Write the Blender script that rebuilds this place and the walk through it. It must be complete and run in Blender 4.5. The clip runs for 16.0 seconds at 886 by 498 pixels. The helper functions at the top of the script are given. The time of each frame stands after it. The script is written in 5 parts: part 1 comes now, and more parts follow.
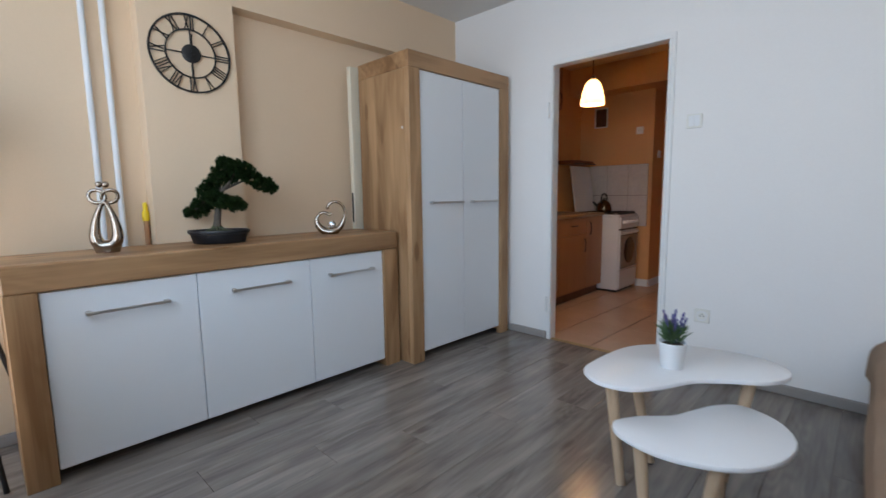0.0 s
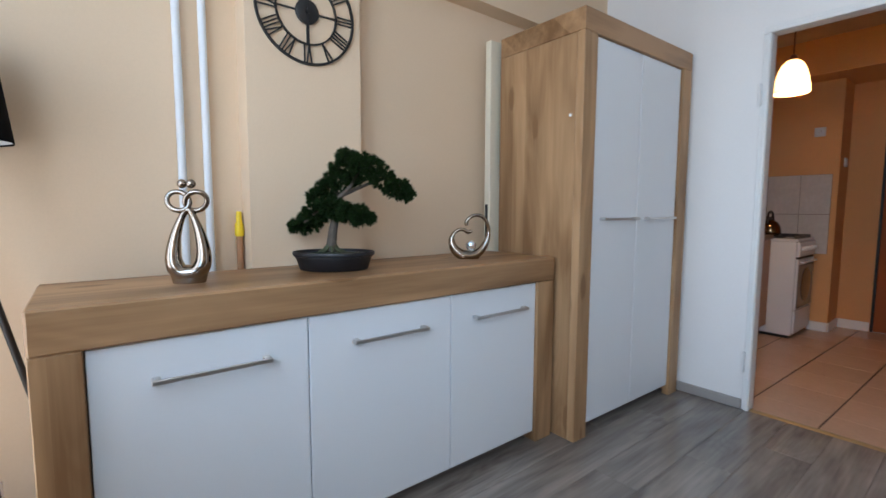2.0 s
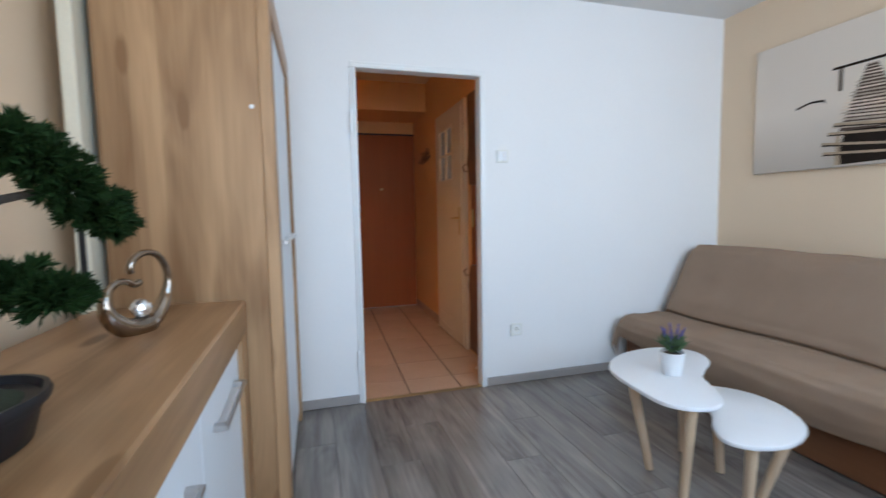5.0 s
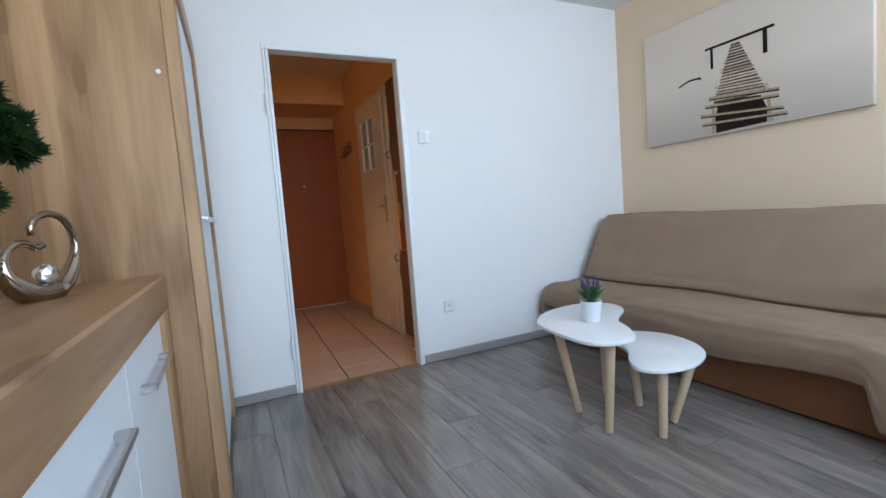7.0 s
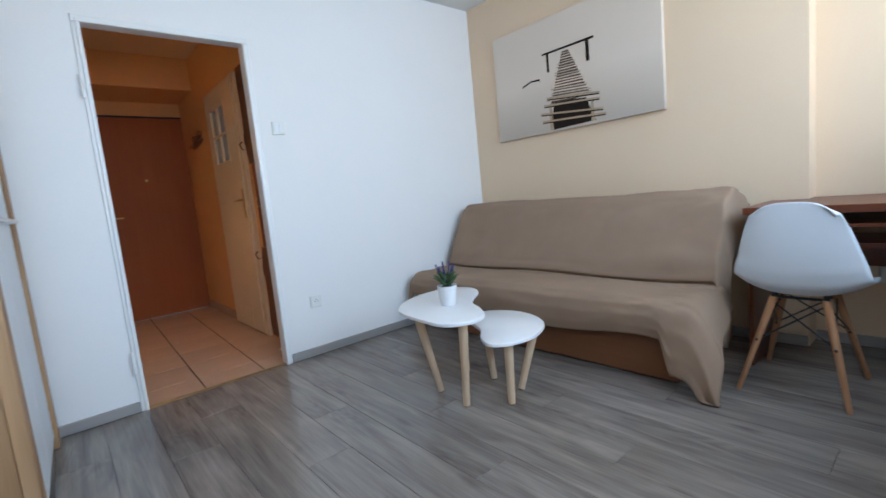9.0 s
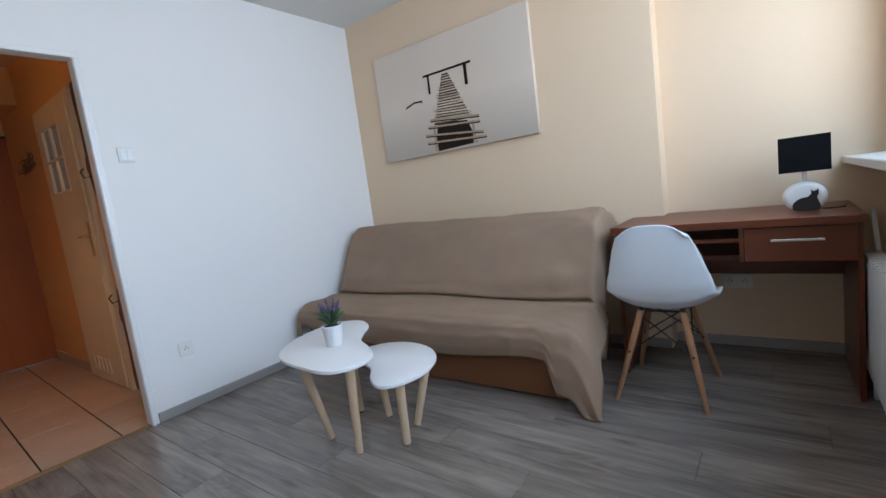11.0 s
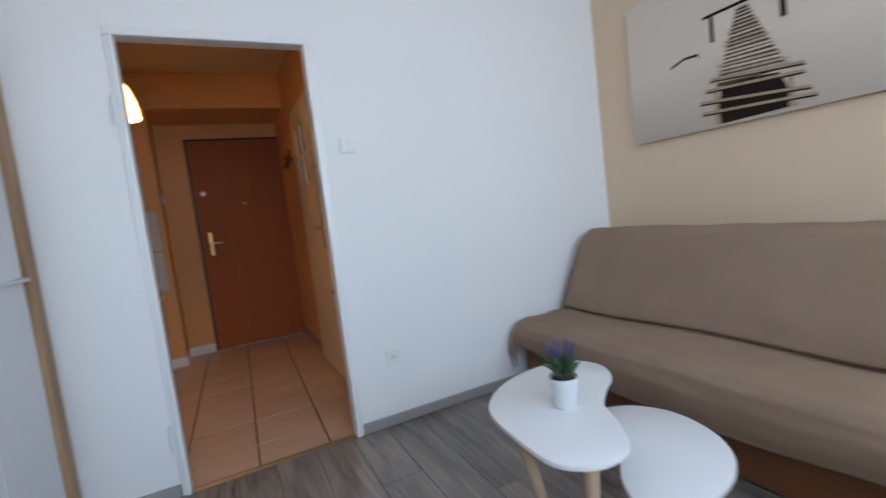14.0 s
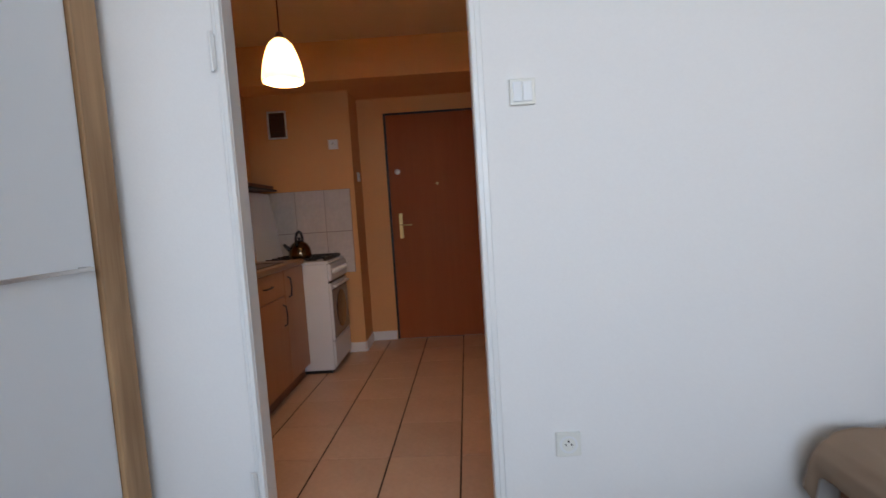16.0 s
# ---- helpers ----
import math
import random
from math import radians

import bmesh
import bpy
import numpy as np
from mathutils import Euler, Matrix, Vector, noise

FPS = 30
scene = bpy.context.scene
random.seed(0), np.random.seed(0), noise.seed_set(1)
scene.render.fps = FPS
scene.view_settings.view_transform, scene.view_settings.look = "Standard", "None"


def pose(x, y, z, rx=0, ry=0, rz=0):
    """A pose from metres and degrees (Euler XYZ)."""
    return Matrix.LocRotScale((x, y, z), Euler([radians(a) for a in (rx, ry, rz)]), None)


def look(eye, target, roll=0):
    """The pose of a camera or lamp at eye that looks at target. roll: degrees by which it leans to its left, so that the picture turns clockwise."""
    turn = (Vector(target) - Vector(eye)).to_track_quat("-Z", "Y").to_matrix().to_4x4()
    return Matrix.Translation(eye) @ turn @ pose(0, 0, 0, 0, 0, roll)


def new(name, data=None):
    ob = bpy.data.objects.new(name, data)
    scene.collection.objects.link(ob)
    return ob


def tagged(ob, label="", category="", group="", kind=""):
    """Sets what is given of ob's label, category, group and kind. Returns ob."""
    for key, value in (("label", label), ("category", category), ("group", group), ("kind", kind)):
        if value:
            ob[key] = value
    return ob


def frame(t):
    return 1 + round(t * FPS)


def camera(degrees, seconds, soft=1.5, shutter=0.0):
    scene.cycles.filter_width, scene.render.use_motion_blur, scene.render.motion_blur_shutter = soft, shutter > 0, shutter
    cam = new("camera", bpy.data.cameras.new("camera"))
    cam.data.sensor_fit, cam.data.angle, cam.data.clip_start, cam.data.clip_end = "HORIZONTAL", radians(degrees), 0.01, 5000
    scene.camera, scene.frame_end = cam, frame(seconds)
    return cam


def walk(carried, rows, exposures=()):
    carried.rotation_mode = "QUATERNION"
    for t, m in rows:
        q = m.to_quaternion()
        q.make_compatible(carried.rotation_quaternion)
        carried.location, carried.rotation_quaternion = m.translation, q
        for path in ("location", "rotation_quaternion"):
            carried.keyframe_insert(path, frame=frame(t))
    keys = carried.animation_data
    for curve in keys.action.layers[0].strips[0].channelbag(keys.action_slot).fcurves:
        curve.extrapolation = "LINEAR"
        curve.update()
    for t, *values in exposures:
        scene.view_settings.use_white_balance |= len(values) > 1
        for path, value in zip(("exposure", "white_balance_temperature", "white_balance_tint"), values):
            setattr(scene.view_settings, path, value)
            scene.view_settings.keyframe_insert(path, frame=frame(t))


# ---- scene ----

cam = camera(89.1, 16.0, shutter=0.4)
PATH = [
    (0, (0.271, 0.327, 1.124), (-1.105, 1.759, 0.881), -0.8),
    (0.5, (0.098, 0.397, 1.131), (-1.383, 1.724, 0.918), -0.8),
    (1, (-0.108, 0.436, 1.122), (-1.644, 1.704, 0.936), -0.5),
    (1.5, (-0.376, 0.453, 1.125), (-1.93, 1.7, 0.953), -0.3),
    (2, (-0.642, 0.486, 1.112), (-2.199, 1.728, 0.936), 0.2),
    (2.5, (-0.904, 0.532, 1.124), (-2.485, 1.745, 0.951), 0.3),
    (3, (-1.187, 0.51, 1.124), (-2.557, 1.957, 0.952), 0.7),
    (3.5, (-1.406, 0.526, 1.137), (-2.457, 2.216, 0.944), 0.2),
    (4, (-1.564, 0.566, 1.156), (-2.361, 2.389, 0.954), -0.0),
    (4.5, (-1.699, 0.596, 1.16), (-1.773, 2.586, 0.967), -1.3),
    (5, (-1.754, 0.573, 1.177), (-1.194, 2.486, 1.011), -1.0),
    (5.2, (-1.736, 0.55, 1.165), (-1.063, 2.427, 1.013), -1.3),
    (7.5, (-1.788, 0.496, 0.996), (-0.883, 2.272, 0.823), -4.6),
    (8, (-1.779, 0.456, 0.992), (-0.763, 2.167, 0.788), -4.8),
    (8.5, (-1.742, 0.436, 0.994), (-0.582, 2.051, 0.777), -4.8),
    (9, (-1.711, 0.425, 1.0), (-0.427, 1.941, 0.766), -5.6),
    (9.5, (-1.657, 0.406, 1.018), (-0.232, 1.785, 0.758), -6.7),
    (10, (-1.594, 0.388, 1.0), (-0.053, 1.639, 0.752), -7.2),
    (10.2, (-1.583, 0.382, 1.015), (-0.003, 1.582, 0.765), -7.3),
    (12.3, (-1.538, 0.523, 1.142), (-0.019, 1.808, 0.941), -9.1),
    (12.5, (-1.495, 0.525, 1.142), (-0.102, 1.951, 0.984), -9.7),
    (13, (-1.42, 0.605, 1.187), (-0.154, 2.147, 1.037), -9.1),
    (13.5, (-1.316, 0.798, 1.171), (-0.097, 2.374, 1.003), -7.8),
    (14, (-1.197, 1.001, 1.132), (-0.318, 2.79, 0.966), -6.9),
    (14.5, (-1.032, 1.196, 1.133), (-0.576, 3.137, 0.97), -4.1),
    (15, (-0.936, 1.401, 1.148), (-0.643, 3.371, 0.97), -4.5),
    (15.5, (-0.865, 1.632, 1.146), (-0.682, 3.617, 0.98), -3.8),
    (16, (-0.781, 1.86, 1.158), (-0.831, 3.853, 1.009), -3.6),
]
walk(cam, [(t, look(eye, target, roll)) for t, eye, target, roll in PATH],
     exposures=[(0, -0.31, 6400, 10), (1.5, -0.24, 6400, 10), (2.5, -0.04, 6050, 10), (4, -0.04, 5900, 9), (4.5, 0.06, 5950, 10),
                (5, 0.12, 6050, 8), (8, 0.10, 5880, 6), (9.5, 0.08, 5980, 7), (10, -0.06, 6020, 8), (12.5, -0.14, 6080, 9), (13.5, -0.18, 6110, 9), (14, -0.17, 6130, 9), (15.5, -0.17, 6330, 11), (16, -0.15, 6580, 12)])


# ---- light ----
world = bpy.data.worlds.new("sky")
scene.world = world
world.use_nodes = True
wn = world.node_tree
sky = wn.nodes.new("ShaderNodeTexSky")
sky.sky_type, sky.sun_disc = "NISHITA", False
sky.sun_elevation, sky.sun_rotation = radians(50), radians(150)
wn.links.new(sky.outputs[0], wn.nodes["Background"].inputs[0])
wn.nodes["Background"].inputs[1].default_value = 0.12

sun_data = bpy.data.lights.new("sun", "SUN")
sun_data.energy, sun_data.angle, sun_data.color = 3.0, radians(0.5), (1.0, 0.95, 0.86)
sun = new("sun", sun_data)
sun.matrix_world = look((3, 20, 24), (0, 0, 0))


def area(name, m, sx, sy, power, color):
    d = bpy.data.lights.new(name, "AREA")
    d.shape, d.size, d.size_y, d.energy, d.color = "RECTANGLE", sx, sy, power, color
    ob = new(name, d)
    ob.matrix_world = m
    return ob


# daylight in the window's opening: the sky from above, the sunlit ground from below
area("window_sky_light", look((-0.19, -0.24, 1.75), (-0.19, 3.0, 0.75)), 2.70, 1.25, 57, (0.415, 0.69, 1.0))
area("window_ground_light", look((-0.19, -0.25, 1.75), (-0.19, 3.0, 3.3)), 2.70, 1.25, 31, (1.0, 0.80, 0.62))
area("balcony_door_sky_light", look((-2.04, -0.24, 1.25), (-2.04, 3.0, 0.65)), 0.64, 2.1, 11, (0.415, 0.69, 1.0))
area("balcony_door_ground_light", look((-2.04, -0.25, 1.25), (-2.04, 3.0, 2.4)), 0.64, 2.1, 8.5, (1.0, 0.80, 0.62))
bulb_data = bpy.data.lights.new("kitchen_bulb", "POINT")
bulb_data.energy, bulb_data.color, bulb_data.shadow_soft_size = 20, (1.0, 0.58, 0.26), 0.03
bulb = new("kitchen_bulb", bulb_data)
bulb.location = (-1.60, 4.20, 1.97)


# ---- materials ----
def material(name, color, rough=0.5, metal=0.0, vary=0.06, scale=3.0, fine=60.0, bump=0.05, spec=0.5, stretch=(1, 1, 1), rand=0.0):
    """A principled surface with slow stains, fine grain and a little relief."""
    m = bpy.data.materials.new(name)
    m.use_nodes = True
    nt = m.node_tree
    b = nt.nodes["Principled BSDF"]
    tc = nt.nodes.new("ShaderNodeTexCoord")
    mp = nt.nodes.new("ShaderNodeMapping")
    mp.inputs["Scale"].default_value = stretch
    nt.links.new(tc.outputs["Object"], mp.inputs[0])
    n1 = nt.nodes.new("ShaderNodeTexNoise")
    n1.inputs["Scale"].default_value, n1.inputs["Detail"].default_value = scale, 5
    n2 = nt.nodes.new("ShaderNodeTexNoise")
    n2.inputs["Scale"].default_value, n2.inputs["Detail"].default_value = fine, 4
    nt.links.new(mp.outputs[0], n1.inputs[0])
    nt.links.new(mp.outputs[0], n2.inputs[0])
    mix = nt.nodes.new("ShaderNodeMath")
    mix.operation = "ADD"
    nt.links.new(n1.outputs[0], mix.inputs[0])
    nt.links.new(n2.outputs[0], mix.inputs[1])
    val = nt.nodes.new("ShaderNodeMapRange")
    val.inputs[1].default_value, val.inputs[2].default_value = 0.6, 1.4
    val.inputs[3].default_value, val.inputs[4].default_value = 1 - vary, 1 + vary
    nt.links.new(mix.outputs[0], val.inputs[0])
    hsv = nt.nodes.new("ShaderNodeHueSaturation")
    hsv.inputs["Color"].default_value = (*color, 1)
    last = val.outputs[0]
    if rand:
        oi = nt.nodes.new("ShaderNodeObjectInfo")
        r = nt.nodes.new("ShaderNodeMapRange")
        r.inputs[3].default_value, r.inputs[4].default_value = 1 - rand, 1 + rand
        nt.links.new(oi.outputs["Random"], r.inputs[0])
        mul = nt.nodes.new("ShaderNodeMath")
        mul.operation = "MULTIPLY"
        nt.links.new(last, mul.inputs[0])
        nt.links.new(r.outputs[0], mul.inputs[1])
        last = mul.outputs[0]
    nt.links.new(last, hsv.inputs["Value"])
    nt.links.new(hsv.outputs[0], b.inputs["Base Color"])
    b.inputs["Roughness"].default_value, b.inputs["Metallic"].default_value = rough, metal
    b.inputs["Specular IOR Level"].default_value = spec
    if bump:
        bp = nt.nodes.new("ShaderNodeBump")
        bp.inputs["Strength"].default_value, bp.inputs["Distance"].default_value = bump, 0.002
        nt.links.new(n2.outputs[0], bp.inputs["Height"])
        nt.links.new(bp.outputs[0], b.inputs["Normal"])
    return m


def wood(name, light, dark, axis="Z", rough=0.45, ring=9.0, fine=150.0, contrast=1.0, rand=0.0, spec=0.4, knots=0.0, along=0.07, weights=(0.55, 0.30, 0.15), stave=0.0, figure=0.0, figure_scale=4.0):
    """Wood grain that runs along one axis of the object, shifted from piece to piece."""
    m = bpy.data.materials.new(name)
    m.use_nodes = True
    nt = m.node_tree
    b = nt.nodes["Principled BSDF"]
    tc = nt.nodes.new("ShaderNodeTexCoord")
    oi = nt.nodes.new("ShaderNodeObjectInfo")
    off = nt.nodes.new("ShaderNodeVectorMath")
    off.operation = "SCALE"
    off.inputs[0].default_value = (7.3, 11.9, 5.1)
    nt.links.new(oi.outputs["Random"], off.inputs["Scale"])
    add = nt.nodes.new("ShaderNodeVectorMath")
    nt.links.new(tc.outputs["Object"], add.inputs[0])
    nt.links.new(off.outputs[0], add.inputs[1])

    def noise_at(s, along, detail, distort=0.0):
        mp = nt.nodes.new("ShaderNodeMapping")
        mp.inputs["Scale"].default_value = [s * along if a == axis else s for a in "XYZ"]
        nt.links.new(add.outputs[0], mp.inputs[0])
        n = nt.nodes.new("ShaderNodeTexNoise")
        n.inputs["Scale"].default_value, n.inputs["Detail"].default_value = 1.0, detail
        n.inputs["Distortion"].default_value = distort
        nt.links.new(mp.outputs[0], n.inputs[0])
        return n.outputs[0]

    broad, grain, pore = noise_at(ring, along, 3, 0.6), noise_at(ring * 4.5, 0.045, 4), noise_at(fine, 0.03, 2)

    def math(op, a, c):
        n = nt.nodes.new("ShaderNodeMath")
        n.operation = op
        for k, v in enumerate((a, c)):
            if isinstance(v, (int, float)):
                n.inputs[k].default_value = v
            else:
                nt.links.new(v, n.inputs[k])
        return n.outputs[0]

    f = math("ADD", math("MULTIPLY", broad, weights[0]), math("ADD", math("MULTIPLY", grain, weights[1]), math("MULTIPLY", pore, weights[2])))
    if knots:
        mp = nt.nodes.new("ShaderNodeMapping")
        mp.inputs["Scale"].default_value = [1.6 if a == axis else 5.0 for a in "XYZ"]
        nt.links.new(add.outputs[0], mp.inputs[0])
        v = nt.nodes.new("ShaderNodeTexVoronoi")
        v.inputs["Scale"].default_value = 1.3
        nt.links.new(mp.outputs[0], v.inputs[0])
        mr = nt.nodes.new("ShaderNodeMapRange")
        mr.inputs[1].default_value, mr.inputs[2].default_value = 0.0, 0.16
        mr.inputs[3].default_value, mr.inputs[4].default_value = -knots, 0.0
        nt.links.new(v.outputs[0], mr.inputs[0])
        f = math("ADD", f, mr.outputs[0])
    if figure:
        # arched growth rings: contour lines of a long drawn-out noise, broken up by the pores
        flow = noise_at(figure_scale, 0.15, 2, 0.3)
        lines = math("SINE", math("MULTIPLY", flow, 120.0), 0)
        patch = noise_at(figure_scale * 0.7, 0.3, 1)
        lines = math("MULTIPLY", math("MULTIPLY", lines, math("ADD", pore, 0.15)), math("MULTIPLY", math("MAXIMUM", math("SUBTRACT", patch, 0.46), 0.0), 8.0))
        f = math("ADD", f, math("MULTIPLY", lines, figure))
    if stave:
        # boards glued side by side, each with its own tone
        sep = nt.nodes.new("ShaderNodeSeparateXYZ")
        nt.links.new(tc.outputs["Object"], sep.inputs[0])
        across = [sep.outputs["XYZ".index(a)] for a in "XYZ" if a != axis]
        cell = math("FLOOR", math("DIVIDE", math("ADD", across[0], across[1]), stave), 0)
        wn1 = nt.nodes.new("ShaderNodeTexWhiteNoise")
        wn1.noise_dimensions = "1D"
        nt.links.new(math("ADD", cell, math("MULTIPLY", oi.outputs["Random"], 17.0)), wn1.inputs["W"])
        f = math("ADD", f, math("MULTIPLY", math("SUBTRACT", wn1.outputs["Value"], 0.5), 0.17))
    rmp = nt.nodes.new("ShaderNodeMapRange")
    rmp.inputs[1].default_value, rmp.inputs[2].default_value = 0.5 - 0.17 / contrast, 0.5 + 0.17 / contrast
    nt.links.new(f, rmp.inputs[0])
    mix = nt.nodes.new("ShaderNodeMix")
    mix.data_type = "RGBA"
    mix.inputs[6].default_value, mix.inputs[7].default_value = (*dark, 1), (*light, 1)
    nt.links.new(rmp.outputs[0], mix.inputs[0])
    hsv = nt.nodes.new("ShaderNodeHueSaturation")
    nt.links.new(mix.outputs[2], hsv.inputs["Color"])
    if rand:
        r = nt.nodes.new("ShaderNodeMapRange")
        r.inputs[3].default_value, r.inputs[4].default_value = 1 - rand, 1 + rand
        nt.links.new(oi.outputs["Random"], r.inputs[0])
        nt.links.new(r.outputs[0], hsv.inputs["Value"])
    nt.links.new(hsv.outputs[0], b.inputs["Base Color"])
    b.inputs["Roughness"].default_value = rough
    b.inputs["Specular IOR Level"].default_value = spec
    bp = nt.nodes.new("ShaderNodeBump")
    bp.inputs["Strength"].default_value, bp.inputs["Distance"].default_value = 0.12, 0.001
    nt.links.new(pore, bp.inputs["Height"])
    nt.links.new(bp.outputs[0], b.inputs["Normal"])
    return m


WHITE_WALL = material("white_wall_paint", (0.83, 0.82, 0.808), 0.75, vary=0.02, scale=1.5, fine=140, bump=0.12, spec=0.2)
CREAM_WALL = material("cream_wall_paint", (0.75, 0.583, 0.412), 0.75, vary=0.025, scale=1.5, fine=140, bump=0.12, spec=0.2)
ORANGE_WALL = material("orange_wall_paint", (0.72, 0.385, 0.165), 0.75, vary=0.04, scale=1.5, fine=120, bump=0.15, spec=0.2)
CEILING_PAINT = material("ceiling_paint", (0.72, 0.71, 0.69), 0.8, vary=0.02, scale=1.2, fine=120, bump=0.1, spec=0.2)
WHITE_GLOSS = material("white_enamel", (0.80, 0.80, 0.79), 0.32, vary=0.02, scale=4, fine=90, bump=0.03)
WHITE_LAM = material("white_laminate", (0.765, 0.80, 0.835), 0.42, vary=0.012, scale=2, fine=260, bump=0.04)
WHITE_PLASTIC = material("white_plastic", (0.78, 0.79, 0.80), 0.35, vary=0.012, scale=6, fine=200, bump=0.02)
OAK_V = wood("oak_upright", (0.487, 0.300, 0.156), (0.235, 0.125, 0.056), "Z", 0.48, ring=8, contrast=1.15, knots=0.42, stave=0.085, along=0.16, weights=(0.70, 0.22, 0.08), figure=0.02, figure_scale=5.0)
OAK_Y = wood("oak_lengthwise", (0.423, 0.249, 0.126), (0.190, 0.098, 0.042), "Y", 0.38, ring=8, contrast=1.2, knots=0.55, stave=0.11, along=0.16, weights=(0.70, 0.22, 0.08), figure=0.02, figure_scale=5.0)
GREY_PLANK = wood("grey_laminate_plank", (0.310, 0.270, 0.237), (0.108, 0.091, 0.079), "Y", 0.20, ring=11, contrast=0.92, rand=0.07, spec=0.5, knots=0.16, along=0.15, weights=(0.58, 0.22, 0.20), figure=0.028, figure_scale=5.0)
SKIRT_GREY = wood("grey_skirting_wood", (0.40, 0.37, 0.35), (0.27, 0.25, 0.235), "X", 0.5, ring=12, contrast=0.6)
SKIRT_GREY_Y = wood("grey_skirting_wood_y", (0.40, 0.37, 0.35), (0.27, 0.25, 0.235), "Y", 0.5, ring=12, contrast=0.6)
BEECH = wood("pale_beech", (0.43, 0.220, 0.112), (0.29, 0.140, 0.065), "Z", 0.5, ring=24, contrast=0.7)
PINE_PALE = wood("pale_pine_legs", (0.64, 0.49, 0.345), (0.50, 0.345, 0.215), "Z", 0.55, ring=22, contrast=0.7, knots=0.1)
CHERRY = wood("cherry_veneer", (0.155, 0.039, 0.0135), (0.085, 0.020, 0.007), "Y", 0.30, ring=9, contrast=0.6)
DOOR_BROWN = wood("brown_door_foil", (0.40, 0.116, 0.034), (0.30, 0.082, 0.024), "Z", 0.55, ring=9, contrast=0.5, spec=0.2)
DARK_WOOD = wood("dark_stained_wood", (0.20, 0.075, 0.03), (0.11, 0.038, 0.016), "Z", 0.4, ring=14, contrast=0.7)
SOFA_WOOD = wood("sofa_base_board", (0.22, 0.088, 0.036), (0.15, 0.058, 0.024), "Y", 0.5, ring=10, contrast=0.5)
KITCHEN_WOOD = wood("kitchen_front_foil", (0.42, 0.20, 0.085), (0.33, 0.145, 0.058), "Z", 0.4, ring=9, contrast=0.5)
STEEL = material("brushed_steel", (0.62, 0.61, 0.60), 0.32, 1.0, vary=0.05, scale=8, fine=300, bump=0.03)
CHROME = material("dark_chrome_ceramic", (0.33, 0.28, 0.235), 0.04, 1.0, vary=0.03, scale=6, fine=40, bump=0.0)
BRASS = material("brass", (0.58, 0.40, 0.17), 0.38, 1.0, vary=0.05, scale=10, fine=200, bump=0.02)
# white plastic; its bluish tint puts the window's sky light into the colour
CHAIR_WHITE = material("sky_tinted_chair_plastic", (0.72, 0.765, 0.82), 0.38, vary=0.012, scale=6, fine=200, bump=0.02)
BLACK_METAL = material("black_metal", (0.012, 0.012, 0.013), 0.45, 0.0, vary=0.1, scale=10, fine=200, bump=0.04)
BLACK_FABRIC = material("black_fabric", (0.007, 0.007, 0.008), 0.95, 0.0, vary=0.15, scale=10, fine=500, bump=0.3, spec=0.08)
BLACK_PLASTIC = material("black_pot_plastic", (0.007, 0.0075, 0.010), 0.45, 0.0, vary=0.08, scale=8, fine=200, bump=0.05)
# near-black colour that stands in for shade inside cabinets and behind the vent
DARK_GAP = material("dark_gap", (0.02, 0.018, 0.016), 0.8, vary=0.05, bump=0.0)
THROW = material("brown_fleece_throw", (0.305, 0.213, 0.150), 0.95, vary=0.10, scale=5, fine=420, bump=0.35, spec=0.1)
FLOOR_TILE = material("beige_floor_tile", (0.50, 0.345, 0.250), 0.26, vary=0.08, scale=4, fine=40, bump=0.04, rand=0.04)
GROUT = material("dark_grout", (0.035, 0.022, 0.016), 0.9, vary=0.15, scale=20, fine=120, bump=0.2)
WALL_TILE = material("pale_wall_tile", (0.62, 0.58, 0.54), 0.2, vary=0.10, scale=7, fine=30, bump=0.03, rand=0.03)
GROUT_LIGHT = material("wall_tile_grout", (0.25, 0.20, 0.16), 0.9, vary=0.1, scale=20, fine=120, bump=0.2)
CONCRETE = material("outside_ground", (0.38, 0.34, 0.28), 0.9, vary=0.15, scale=0.2, fine=6, bump=0.2)
STONE = material("pale_stone_sill", (0.66, 0.65, 0.62), 0.3, vary=0.08, scale=12, fine=80, bump=0.03)
YELLOW = material("yellow_plastic", (0.80, 0.58, 0.015), 0.4, vary=0.03, scale=10, fine=100, bump=0.02)
BATH_PAINT = material("tan_door_paint", (0.68, 0.55, 0.38), 0.42, vary=0.05, scale=3, fine=90, bump=0.06)
CREAM_PAINT = material("cream_door_paint", (0.72, 0.66, 0.52), 0.42, vary=0.05, scale=3, fine=90, bump=0.06)


# ---- building helpers ----
def box(bm, x0, x1, y0, y1, z0, z1, bevel=0.0, seg=1):
    v = [bm.verts.new(p) for p in ((x0, y0, z0), (x1, y0, z0), (x1, y1, z0), (x0, y1, z0), (x0, y0, z1), (x1, y0, z1), (x1, y1, z1), (x0, y1, z1))]
    f = [bm.faces.new([v[i] for i in q]) for q in ((3, 2, 1, 0), (4, 5, 6, 7), (0, 1, 5, 4), (1, 2, 6, 5), (2, 3, 7, 6), (3, 0, 4, 7))]
    if bevel:
        es = list({e for q in f for e in q.edges})
        bmesh.ops.bevel(bm, geom=es, offset=bevel, segments=seg, affect="EDGES", profile=0.5)
    return bm


def boxed(*a, **k):
    return box(bmesh.new(), *a, **k)


